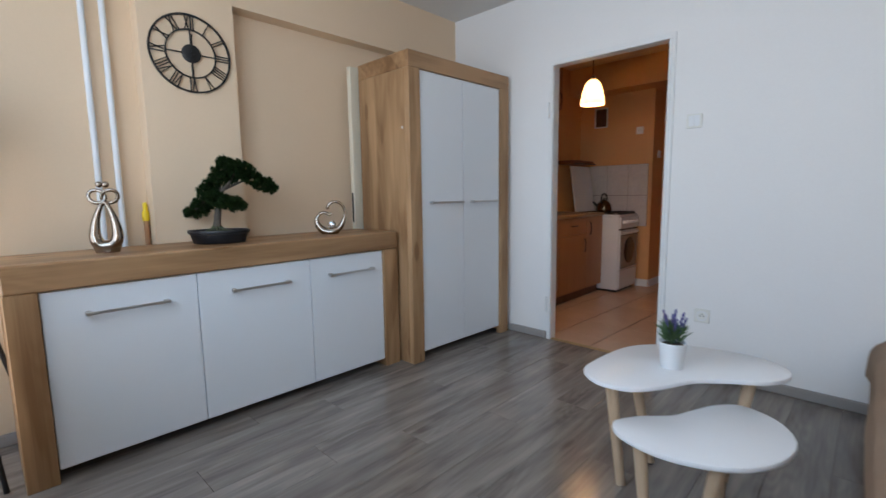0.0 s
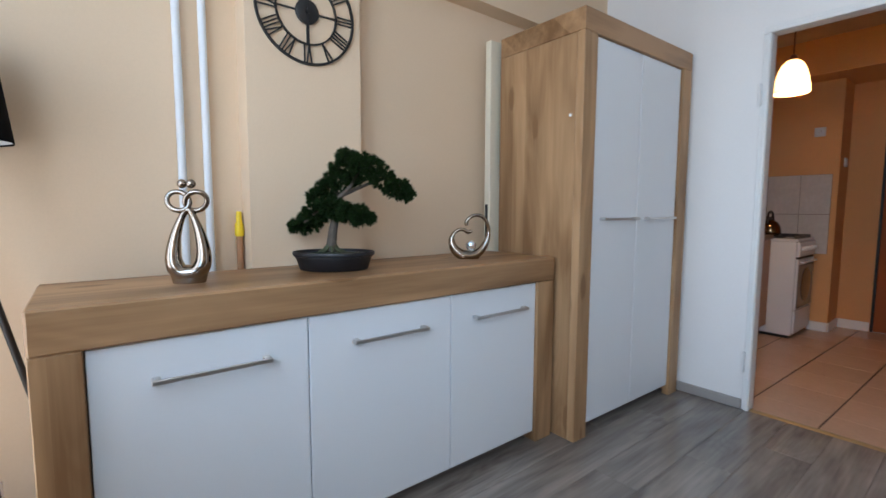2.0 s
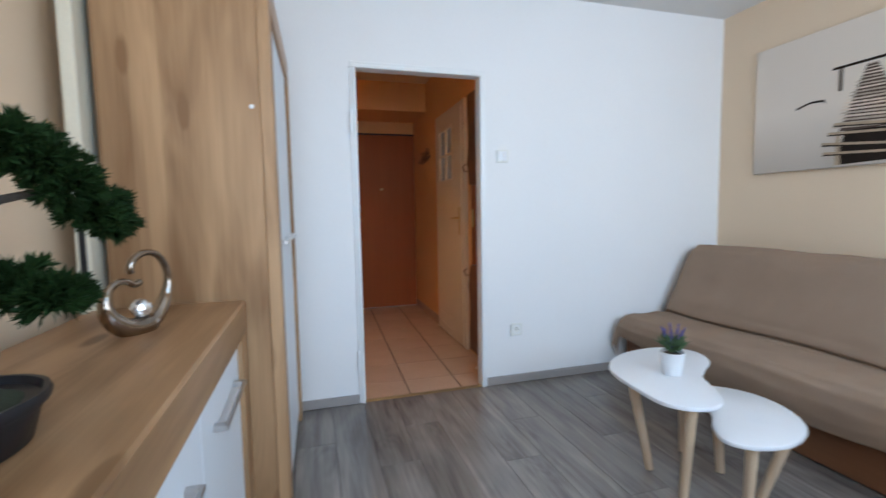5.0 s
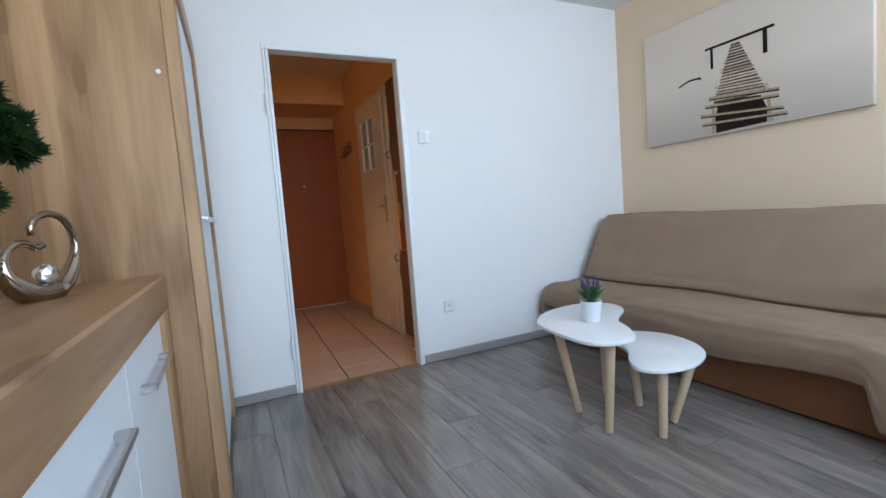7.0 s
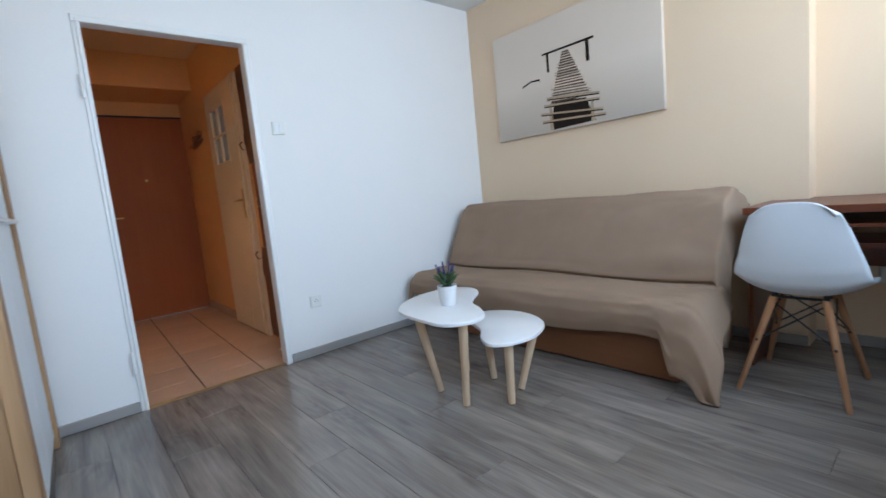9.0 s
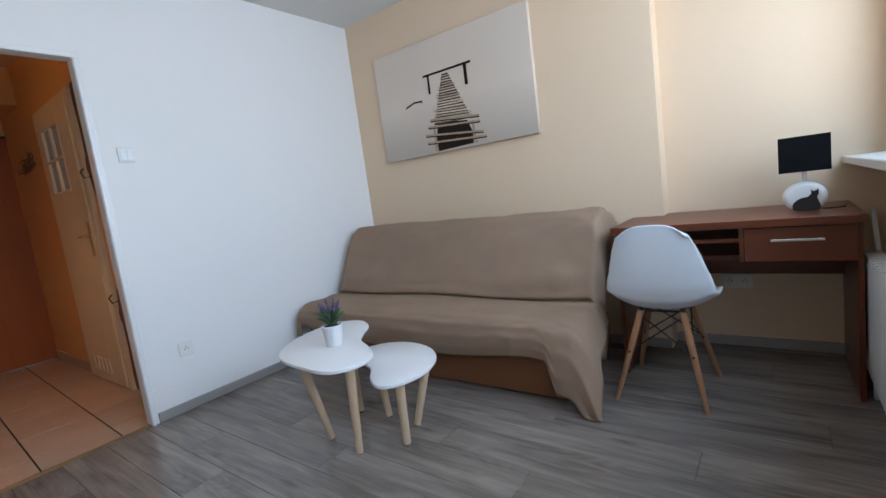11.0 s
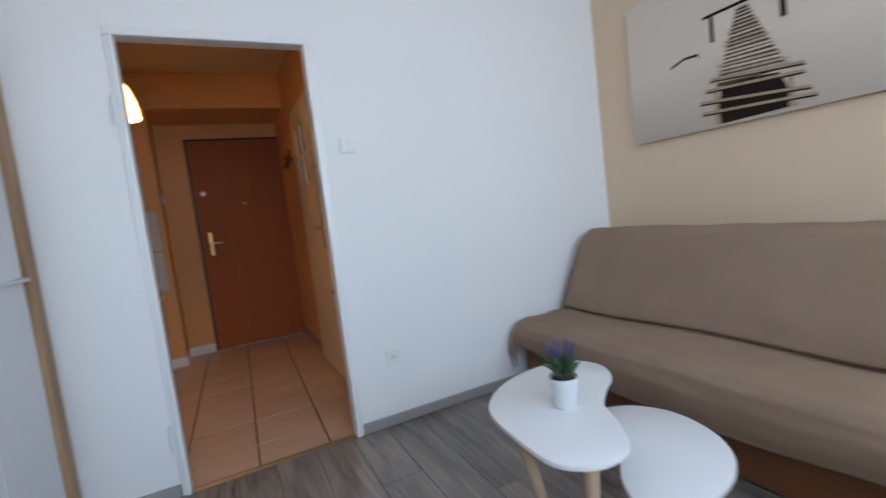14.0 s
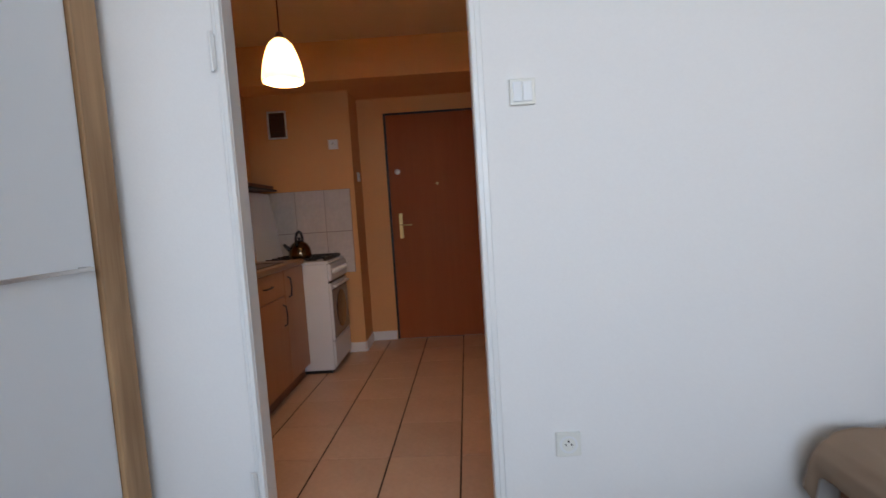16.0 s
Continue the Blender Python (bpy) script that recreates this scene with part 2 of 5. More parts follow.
def rings(bm, loops, close=True, cap=True):
    """Skin a row of closed loops of points."""
    rows = [[bm.verts.new(p) for p in lp] for lp in loops]
    n = len(rows[0])
    for a, b in zip(rows, rows[1:]):
        for i in range(n):
            if close or i < n - 1:
                bm.faces.new((a[i], a[(i + 1) % n], b[(i + 1) % n], b[i]))
    if cap:
        bm.faces.new(rows[0][::-1])
        bm.faces.new(rows[-1])
    return bm


def lathe(bm, profile, n=32, cx=0, cy=0, sx=1.0, sy=1.0, cap=True):
    return rings(bm, [[(cx + r * sx * math.cos(2 * math.pi * i / n), cy + r * sy * math.sin(2 * math.pi * i / n), z) for i in range(n)] for r, z in profile], cap=cap)


def rod(bm, p, q, r0, r1=None, n=12):
    p, q = Vector(p), Vector(q)
    r1 = r0 if r1 is None else r1
    d = (q - p).normalized()
    u = d.orthogonal().normalized()
    w = d.cross(u)
    ring = lambda c, r: [c + u * (r * math.cos(2 * math.pi * i / n)) + w * (r * math.sin(2 * math.pi * i / n)) for i in range(n)]
    return rings(bm, [ring(p, r0), ring(q, r1)])


def tube(bm, pts, radii, n=12, closed=False, flat=1.0):
    """A round bar along a row of points, closed into a hoop if wanted; flat squeezes it sideways (x)."""
    pts = [Vector(p) for p in pts]
    m = len(pts)
    loops = []
    for i, p in enumerate(pts):
        a, b = (pts[(i - 1) % m], pts[(i + 1) % m]) if closed else (pts[max(i - 1, 0)], pts[min(i + 1, m - 1)])
        d = (b - a).normalized()
        u = Vector((1, 0, 0)) - d * d.x
        u = u.normalized() if u.length > 1e-3 else d.orthogonal().normalized()
        w = d.cross(u)
        r = radii[i] if isinstance(radii, (list, tuple)) else radii
        loops.append([p + u * (r * flat * math.cos(2 * math.pi * k / n)) + w * (r * math.sin(2 * math.pi * k / n)) for k in range(n)])
    if closed:
        loops.append(loops[0])
    rings(bm, loops, cap=not closed)
    if closed:
        bmesh.ops.remove_doubles(bm, verts=bm.verts, dist=1e-6)
    return bm


def mesh_of(name, bm, mat, smooth=False):
    bmesh.ops.recalc_face_normals(bm, faces=bm.faces)
    me = bpy.data.meshes.new(name)
    bm.to_mesh(me)
    bm.free()
    me.materials.append(mat)
    if smooth:
        me.polygons.foreach_set("use_smooth", [True] * len(me.polygons))
        me.set_sharp_from_angle(angle=radians(40))
    return me


def part(name, bm, mat, parent=None, label="", smooth=False):
    ob = new(name, mesh_of(name, bm, mat, smooth))
    ob.parent = parent
    return tagged(ob, label)


def setting(name, bm, mat, label="", category="", smooth=False):
    return tagged(part(name, bm, mat, None, label, smooth), label, category, "", "structure")


def thing(name, at, label, category, group="", turn=0.0):
    e = new(name)
    e.empty_display_size = 0.1
    e.matrix_world = pose(*at, 0, 0, turn)
    return tagged(e, label, category, group)


# ---- the shell ----
W, E, N, S, H = -2.50, 1.275, 3.325, 0.0, 2.57      # the living room's planes
WL, PF = -2.54, -2.427                               # the west wall and its chimney pier
E2 = 1.42                                           # the east wall's recess by the window
setting("floor", boxed(-2.65, 1.6, -0.2, 3.36, -0.12, -0.012), DARK_GAP, "grey wood-look laminate floor of long planks", "floor")
setting("ceiling", boxed(-2.65, 1.6, -0.25, 3.377, H, H + 0.15), CEILING_PAINT, "plain white painted ceiling", "ceiling")
setting("wall_west", boxed(-2.68, WL, -0.25, 3.44, -0.1, H), CREAM_WALL, "cream painted wall behind the sideboard", "wall")
setting("wall_pier", boxed(WL, PF, 0.98, 1.45, 0.0, H), CREAM_WALL, "shallow cream painted chimney pier", "wall")
setting("wall_beam", boxed(WL, PF - 0.003, 1.45, N, 2.19, H), CREAM_WALL, "cream painted beam under the ceiling", "beam")
bm = boxed(E, E + 0.3, 0.965, 3.44, -0.1, H)
box(bm, E2, E + 0.3, -0.25, 0.965, -0.1, H)
setting("wall_east", bm, CREAM_WALL, "cream painted wall stepping back near the window", "wall")
DX0, DX1, DH, NB = -1.479, -0.682, 2.036, 3.378          # doorway
bm = boxed(-2.65, DX0, N, NB, -0.1, H)
box(bm, DX1, E, N, NB, -0.1, H)
box(bm, DX0, DX1, N, NB, DH, H)
setting("wall_north", bm, WHITE_WALL, "white painted partition wall with a doorway", "wall")
WX0, WX1, WZ0, WZ1 = -1.60, 1.22, 1.02, 2.36            # window
BX0, BX1, BZ0 = -2.40, -1.68, 0.10                      # balcony door
bm = boxed(-2.68, BX0, -0.25, S, -0.1, H)
box(bm, BX1, WX0, -0.25, S, -0.1, H)
box(bm, BX0, BX1, -0.25, S, -0.1, BZ0)
box(bm, BX0, BX1, -0.25, S, WZ1, H)
box(bm, WX1, 1.6, -0.25, S, -0.1, H)
box(bm, WX0, WX1, -0.25, S, -0.1, WZ0)
box(bm, WX0, WX1, -0.25, S, WZ1, H)
setting("wall_south", bm, CREAM_WALL, "cream painted outer wall with window and balcony door", "wall")
setting("ground", boxed(-400, 400, -800, -0.26, -9.2, -9.0), CONCRETE, "dusty pale ground outside far below", "ground")

# hall and kitchen behind the doorway
HE, HN, KN = -0.49, 6.105, 5.765
setting("hall_floor", boxed(-2.65, HE + 0.2, 3.3605, 6.3, -0.12, -0.006), GROUT, "beige square floor tiles with dark joints", "floor")
# white ceiling; the peach colour holds the warm light of bulb and walls
setting("hall_ceiling", boxed(-2.65, HE + 0.2, NB, 6.3, H, H + 0.15), material("warm_lit_ceiling_paint", (0.74, 0.54, 0.36), 0.8, vary=0.03, scale=1.2, fine=120, bump=0.1, spec=0.2), "hall ceiling with the bulb's warm light in its peach colour", "ceiling")
setting("wall_hall_west", boxed(-2.65, W, NB, 6.3, -0.1, H), ORANGE_WALL, "warm orange painted kitchen wall", "wall")
setting("wall_hall_east", boxed(HE, HE + 0.12, NB, 6.3, -0.1, H), ORANGE_WALL, "warm orange painted hall wall", "wall")
north = setting("wall_hall_north", boxed(W, -1.61, KN, 6.3, -0.1, H), ORANGE_WALL, "orange painted wall with the entrance door", "wall")
part("pier", boxed(-1.6095, -1.37, HN, 6.3, -0.1, H), ORANGE_WALL, north)
part("reveal", boxed(-0.465, HE, HN, 6.3, -0.1, H), ORANGE_WALL, north)
part("lintel", boxed(-1.3695, -0.4655, HN, 6.3, 2.13, H), ORANGE_WALL, north)
setting("hall_beam", boxed(W, HE, 5.47, KN, 2.27, H), ORANGE_WALL, "orange painted beam above the entrance", "beam")
setting("hall_beam_rear", boxed(-1.61, HE, KN, HN, 2.27, H), ORANGE_WALL, "orange painted soffit above the entrance", "beam")

# ---- trim ----
def skirting(name, x0, x1, y0, y1, h=0.058, mat=SKIRT_GREY):
    """Wood-look skirting board with a sloped top edge."""
    return setting(name, boxed(x0, x1, y0, y1, 0.001, h, 0.004), mat, "grey wood-look skirting board along the wall", "baseboard")


skirting("baseboard", -1.86, -1.505, N - 0.016, N - 0.001)
skirting("baseboard", -0.654, E - 0.001, N - 0.016, N - 0.001)
skirting("baseboard", E - 0.016, E - 0.001, 0.97, N - 0.018, mat=SKIRT_GREY_Y)
skirting("baseboard", E2 - 0.016, E2 - 0.001, 0.001, 0.96, mat=SKIRT_GREY_Y)
skirting("baseboard", WL + 0.001, WL + 0.016, 0.001, 0.97, mat=SKIRT_GREY_Y)

# steel door casing: flat outer band, a groove, and the lining inside the opening
CX0, CX1, CH = -1.503, -0.656, 2.062
casing = setting("door_casing", boxed(CX0, DX0 + 0.012, N - 0.010, NB + 0.012, 0, DH - 0.012, 0.003), WHITE_GLOSS, "white enamelled steel door casing without its door", "door frame")
part("jamb", boxed(DX1 - 0.012, CX1, N - 0.014, NB + 0.012, 0, DH - 0.012, 0.003), WHITE_GLOSS, casing)
part("head", boxed(CX0, CX1, N - 0.014, NB + 0.012, DH - 0.012, CH, 0.003), WHITE_GLOSS, casing)
for x0, x1, z0, z1 in ((DX0 - 0.008, DX0 + 0.010, 0, DH - 0.012), (DX1 - 0.010, DX1 + 0.008, 0, DH - 0.012), (DX0 - 0.008, DX1 + 0.008, DH - 0.0115, DH + 0.008)):
    part("bead", boxed(x0, x1, N - 0.021, N - 0.009, z0, z1, 0.003), WHITE_GLOSS, casing)
for z in (0.22, 1.66):
    bm = boxed(CX0 - 0.004, CX0 + 0.008, N - 0.024, N - 0.012, z, z + 0.11, 0.003)
    rod(bm, (CX0 - 0.001, N - 0.026, z - 0.006), (CX0 - 0.001, N - 0.026, z + 0.116), 0.006)
    part("hinge", bm, WHITE_GLOSS, casing, "white painted hinge")
bm = bmesh.new()
rings(bm, [[(x, N + 0.005 - 0.012, 0.0005), (x, N + 0.012, 0.007), (x, N + 0.026, 0.007), (x, N + 0.038, 0.0005)] for x in (DX0, DX1)])
setting("threshold_strip", bm, material("worn_brass_strip", (0.30, 0.225, 0.125), 0.5, 0.6, vary=0.15, scale=20, fine=200, bump=0.1), "thin brass-coloured threshold strip in the doorway", "trim")


# ---- living room, west side ----
def bar_handle(parent, y0, y1, z, x):
    """Square steel bar handle on two posts, on a door facing +x."""
    bm = boxed(x + 0.024, x + 0.034, y0, y1, z - 0.006, z + 0.006, 0.0015)
    for y in (y0 + 0.002, y1 - 0.022):
        box(bm, x, x + 0.026, y, y + 0.020, z - 0.008, z + 0.008, 0.0015)
    return part("handle", bm, STEEL, parent, "brushed steel bar handle")


sb = thing("sideboard", (-2.205, 1.304, 0), "long low sideboard in oak with three white doors", "sideboard")
part("top", boxed(-0.225, 0.225, -0.936, 0.936, 0.775, 0.885, 0.006), OAK_Y, sb, "thick oak top")
part("side_panel", boxed(-0.225, 0.222, -0.936, -0.836, 0, 0.7745, 0.003), OAK_V, sb)
part("side_panel", boxed(-0.225, 0.222, 0.820, 0.936, 0, 0.7745, 0.003), OAK_V, sb)
part("carcass", boxed(-0.222, 0.185, -0.834, 0.818, 0.055, 0.772), DARK_GAP, sb, "inside of the cabinet, coloured dark as shade")
for y0, y1, h0, h1 in ((0.471, 1.022, 0.599, 0.903), (1.026, 1.607, 1.173, 1.480), (1.611, 2.121, 1.721, 2.040)):
    d = part("door", boxed(0.189, 0.208, y0 - 1.304, y1 - 1.304, 0.052, 0.771, 0.002), WHITE_LAM, sb, "plain white door")
    bar_handle(d, h0 - 1.304, h1 - 1.304, 0.667, 0.208)

wd = thing("wardrobe", (-2.115, 2.777, 0), "tall wardrobe with an oak frame and two white doors", "wardrobe", turn=-1.1)
part("side_panel", boxed(-0.265, 0.22, -0.512, -0.490, 0, 1.908, 0.002), OAK_V, wd)
part("side_panel", boxed(-0.265, 0.22, 0.490, 0.512, 0, 1.908, 0.002), OAK_V, wd)
part("stile", boxed(0.2205, 0.262, -0.513, -0.414, 0, 1.908, 0.003), OAK_V, wd)
part("stile", boxed(0.2205, 0.262, 0.412, 0.513, 0, 1.908, 0.003), OAK_V, wd)
part("top", boxed(-0.265, 0.262, -0.513, 0.513, 1.9085, 2.010, 0.003), OAK_Y, wd)
part("carcass", boxed(-0.262, 0.2195, -0.488, 0.488, 0.06, 1.905), DARK_GAP, wd, "inside of the wardrobe, coloured dark as shade")
for y0, y1, h0, h1 in ((2.366, 2.774, 2.438, 2.755), (2.778, 3.186, 2.850, 3.145)):
    d = part("door", boxed(0.230, 0.248, y0 - 2.777, y1 - 2.777, 0.062, 1.905, 0.002), WHITE_LAM, wd, "tall plain white door")
    bar_handle(d, h0 - 2.777, h1 - 2.777, 1.067, 0.248)
for z in (1.515,):
    bm = lathe(bmesh.new(), [(0.007, 0), (0.008, 0.002), (0.005, 0.004)], 12)
    bmesh.ops.transform(bm, matrix=pose(0.194, -0.512, z + 0.030, 90, 0, 0), verts=bm.verts)
    part("cover_cap", bm, WHITE_PLASTIC, wd, "small white screw cap")

leaf = thing("stored_door_leaf", (-2.432, 2.62, 0), "cream painted door leaf stored behind the wardrobe", "door")
part("leaf", boxed(-0.022, 0.018, -0.40, 0.40, 0.002, 2.005, 0.003), CREAM_PAINT, leaf)
part("lock_plate", boxed(-0.010, 0.008, -0.4035, -0.3995, 0.93, 1.14, 0.001), BLACK_METAL, leaf, "dark steel lock plate")

# ---- coffee tables ----
def smooth_loop(pts, n=8):
    out = []
    m = len(pts)
    for i in range(m):
        p0, p1, p2, p3 = (Vector(pts[(i + k) % m]) for k in (-1, 0, 1, 2))
        for k in range(n):
            t = k / n
            out.append(0.5 * ((2 * p1) + (p2 - p0) * t + (2 * p0 - 5 * p1 + 4 * p2 - p3) * t * t + (3 * p1 - p0 - 3 * p2 + p3) * t ** 3))
    return out


def slab(bm, loop, z0, z1, r=0.005):
    def inset(d, z):
        o = []
        m = len(loop)
        for i in range(m):
            t = (loop[(i + 1) % m] - loop[i - 1]).normalized()
            nrm = Vector((-t.y, t.x))
            p = loop[i] + nrm * d
            o.append((p.x, p.y, z))
        return o

    return rings(bm, [inset(r, z0), inset(r * 0.3, z0 + r * 0.3), inset(0, z0 + r), inset(0, z1 - r), inset(r * 0.3, z1 - r * 0.3), inset(r, z1)])


def kidney_table(at, outline, top, legs, label):
    t = thing("coffee_table", at, label, "coffee table", "nest of two kidney tables")
    loop = smooth_loop([(x - at[0], y - at[1]) for x, y in outline])
    part("tabletop", slab(bmesh.new(), loop, top - 0.018, top), WHITE_TOP, t, "kidney-shaped white lacquered top", True)
    for (bx, by), (tx, ty) in legs:
        leg = part("leg", rod(bmesh.new(), (bx - at[0], by - at[1], 0.006), (tx - at[0], ty - at[1], top - 0.0185), 0.0165, 0.022, 16), PINE_PALE, t, "round pale pine leg", True)
        part("foot_pad", lathe(bmesh.new(), [(0.012, 0.0), (0.013, 0.006)], 12, bx - at[0], by - at[1]), BLACK_PLASTIC, leg)
    return t


WHITE_TOP = material("white_lacquer_top", (0.80, 0.80, 0.81), 0.28, vary=0.012, scale=3, fine=200, bump=0.02)
kidney_table((-0.22, 2.13, 0), ((-0.508, 2.03), (-0.497, 1.90), (-0.405, 1.83), (-0.295, 1.85), (-0.215, 1.955), (-0.155, 2.07), (-0.055, 2.155), (0.045, 2.225), (0.095, 2.335), (0.055, 2.437), (-0.068, 2.486), (-0.24, 2.465), (-0.385, 2.385), (-0.478, 2.255)),
             0.447, (((-0.33, 2.178), (-0.425, 2.19)), ((-0.362, 1.955), (-0.388, 1.90)), ((-0.08, 2.245), (-0.02, 2.32))), "larger kidney-shaped white coffee table on pale wooden legs")
kidney_table((-0.10, 1.90, 0), ((-0.335, 1.800), (-0.275, 1.728), (-0.140, 1.703), (0.000, 1.748), (0.092, 1.835), (0.143, 1.955), (0.143, 2.080), (0.078, 2.188), (-0.030, 2.235), (-0.102, 2.180), (-0.153, 2.085), (-0.200, 1.985), (-0.290, 1.895)),
             0.330, (((-0.055, 2.06), (-0.065, 2.085)), ((-0.215, 1.80), (-0.235, 1.775)), ((-0.065, 1.865), (-0.01, 1.80))), "smaller kidney-shaped white coffee table on pale wooden legs")

# ---- sofa ----
sofa = thing("sofa_bed", (0.80, 2.2, 0), "sofa bed covered with a brown fleece throw", "sofa")
part("base", boxed(-0.395, 0.36, -0.905, 1.07, 0.012, 0.25, 0.006), SOFA_WOOD, sofa, "brown wooden storage base")
part("seat", boxed(-0.46, -0.125, -0.97, 1.06, 0.255, 0.405, 0.03, 3), THROW, sofa)
bm = boxed(-0.10, 0.10, -0.955, 1.05, 0.0, 0.50, 0.04, 3)
bmesh.ops.transform(bm, matrix=pose(0.07, 0, 0.40, 0, 0, 0) @ pose(0, 0, 0, 0, 27, 0), verts=bm.verts)
part("backrest", bm, THROW, sofa)


THROW_PROFILE = ((-0.478, 0.212), (-0.490, 0.262), (-0.494, 0.33), (-0.482, 0.395), (-0.445, 0.428), (-0.36, 0.436), (-0.24, 0.430), (-0.155, 0.430), (-0.090, 0.421), (-0.064, 0.423), (-0.090, 0.443),
                 (-0.056, 0.53), (0.015, 0.66), (0.085, 0.80), (0.125, 0.872), (0.185, 0.905), (0.27, 0.90), (0.335, 0.86), (0.35, 0.74))


def ramp(a, b, t):
    t = max(0.0, min(1.0, (t - a) / (b - a)))
    return t * t * (3 - 2 * t)


def throw_point(k, v):
    """The throw: k runs along the profile from the front hem over seat and back to the wall, v along the sofa from its near end."""
    i = min(int(k), len(THROW_PROFILE) - 2)
    f = k - i
    x, z = (THROW_PROFILE[i][j] * (1 - f) + THROW_PROFILE[i + 1][j] * f for j in (0, 1))
    y0, span = -1.045, 2.13
    y = y0 + v * span
    w = noise.noise(Vector((k * 0.30, y * 1.7, 3.1))) * 0.012 + noise.noise(Vector((k * 0.9, y * 4.5, 8.7))) * 0.007
    near = 1 - ramp(0.0, 0.30, v)
    # sharp-edged creases, running askew
    w += 0.011 * (0.22 - abs(noise.noise(Vector((k * 0.42 + y * 0.8, y * 2.6 - k * 0.18, 2.3))))) * (0.5 + near)
    w += 0.006 * (0.22 - abs(noise.noise(Vector((k * 0.9 - y * 1.5, y * 6.5 + k * 0.4, 6.1))))) * (0.6 + near)
    if k < 8:
        # folds that fan out from the seat's near corner
        w += 0.006 * near * math.sin(40 * v + 1.1 * k) + 0.004 * ramp(0.1, 0.5, 1 - v) * math.sin(17 * v - 0.6 * k)
        if k < 4:
            x -= 0.026 * near * (1 - abs(math.sin(34 * v + 0.5 + 0.12 * k))) * (1 - k / 4)
    else:
        w += 0.008 * near * math.sin(30 * v + 2.0 * k) + 0.007 * (1 - ramp(0.0, 0.55, v)) * math.sin(26 * z + 5 * v)
    w += near * (0.5 if k > 8 else 1.0) * (0.010 * noise.noise(Vector((k * 0.8, y * 9, 1.7))) + 0.006 * noise.noise(Vector((k * 2.2, y * 20, 5.2))))
    if 7.5 < k < 10.5:
        w *= 0.25
        z += 0.008 * math.sin(5.2 * y + 1.0)
    if k < 3:
        # the hem: slack in the middle, lower at the near corner, higher at the far end
        d = 1 - k / 3
        z += d * (0.014 * math.sin(8 * v + 0.6) + 0.045 * ramp(0.72, 1.0, v))
        s = 1 - ramp(0.062, 0.086, v)
        z += d * 0.018 * (1 - ramp(0.08, 0.5, v)) - d * 0.165 * s
        x -= 0.035 * d * s * (0.7 + 0.5 * math.sin(60 * v))
    x, z = x - w * 0.6, z + w
    if v < 0.045:
        s = (0.045 - v) / 0.045
        if k < 9:
            drop = 0.13 + 0.215 * (1 - ramp(0.5, 7.0, k))
            y = y0 + 0.045 * span - 0.085 * math.sqrt(s) - 0.080 * s * (1 - ramp(3, 9, k))
        else:
            drop = 0.33 * (1 - ramp(15, 18, k))
            y = y0 + 0.045 * span - 0.050 * math.sqrt(s)
        z -= drop * s ** 1.7
        x += 0.022 * s * math.sin(2.3 * k)
    if v > 0.965:
        s = (v - 0.965) / 0.035
        y = y0 + 0.965 * span + 0.06 * math.sqrt(s)
        z -= (0.14 if k < 9 else 0.40) * s ** 1.6
        x += 0.015 * s * math.sin(1.9 * k)
    return (x, y, max(z, 0.012))


bm = bmesh.new()
NU, NV = 110, 190
vs = [0.045 * (i / 16) for i in range(16)] + [0.045 + 0.92 * i / (NV - 33) for i in range(NV - 32)] + [0.965 + 0.035 * (i + 1) / 16 for i in range(16)]
grid = [[bm.verts.new(throw_point((len(THROW_PROFILE) - 1) * i / (NU - 1), v)) for v in vs] for i in range(NU)]
for a, b in zip(grid, grid[1:]):
    for i in range(len(vs) - 1):
        bm.faces.new((a[i], a[i + 1], b[i + 1], b[i]))
thr = part("throw", bm, THROW, sofa, "brown fleece throw hanging in folds", True)
thr.data.set_sharp_from_angle(angle=radians(180))
sol = thr.modifiers.new("thickness", "SOLIDIFY")
sol.thickness, sol.offset = 0.006, -1


# ---- desk and chair ----
desk = thing("desk", (1.105, 0.645, 0), "cherry veneer writing desk with a drawer and open shelf", "desk")
part("top", boxed(-0.305, 0.300, -0.49, 0.49, 0.766, 0.800, 0.002), CHERRY, desk)
part("side_panel", boxed(-0.26, 0.295, -0.482, -0.462, 0, 0.7655, 0.001), CHERRY, desk)
part("side_panel", boxed(-0.26, 0.295, 0.462, 0.482, 0, 0.7655, 0.001), CHERRY, desk)
part("divider", boxed(-0.275, 0.29, -0.082, -0.064, 0.610, 0.7655, 0.001), CHERRY, desk)
part("shelf", boxed(-0.27, 0.29, -0.063, 0.461, 0.700, 0.716, 0.001), CHERRY, desk)
part("rail", boxed(-0.10, 0.29, -0.461, 0.461, 0.585, 0.608, 0.001), CHERRY, desk)
part("back_panel", boxed(0.20, 0.218, -0.461, 0.461, 0.45, 0.584, 0.001), CHERRY, desk)
dr = part("drawer", boxed(-0.285, 0.2, -0.461, -0.084, 0.612, 0.762, 0.002), CHERRY, desk, "cherry drawer front")
bm = boxed(-0.308, -0.300, -0.36, -0.18, 0.702, 0.712, 0.002)
for y in (-0.35, -0.20):
    box(bm, -0.302, -0.285, y, y + 0.01, 0.703, 0.711)
part("handle", bm, STEEL, dr, "slim steel handle")

chair = thing("shell_chair", (0.735, 0.885, 0), "white plastic shell chair on wooden legs, facing the desk", "chair")


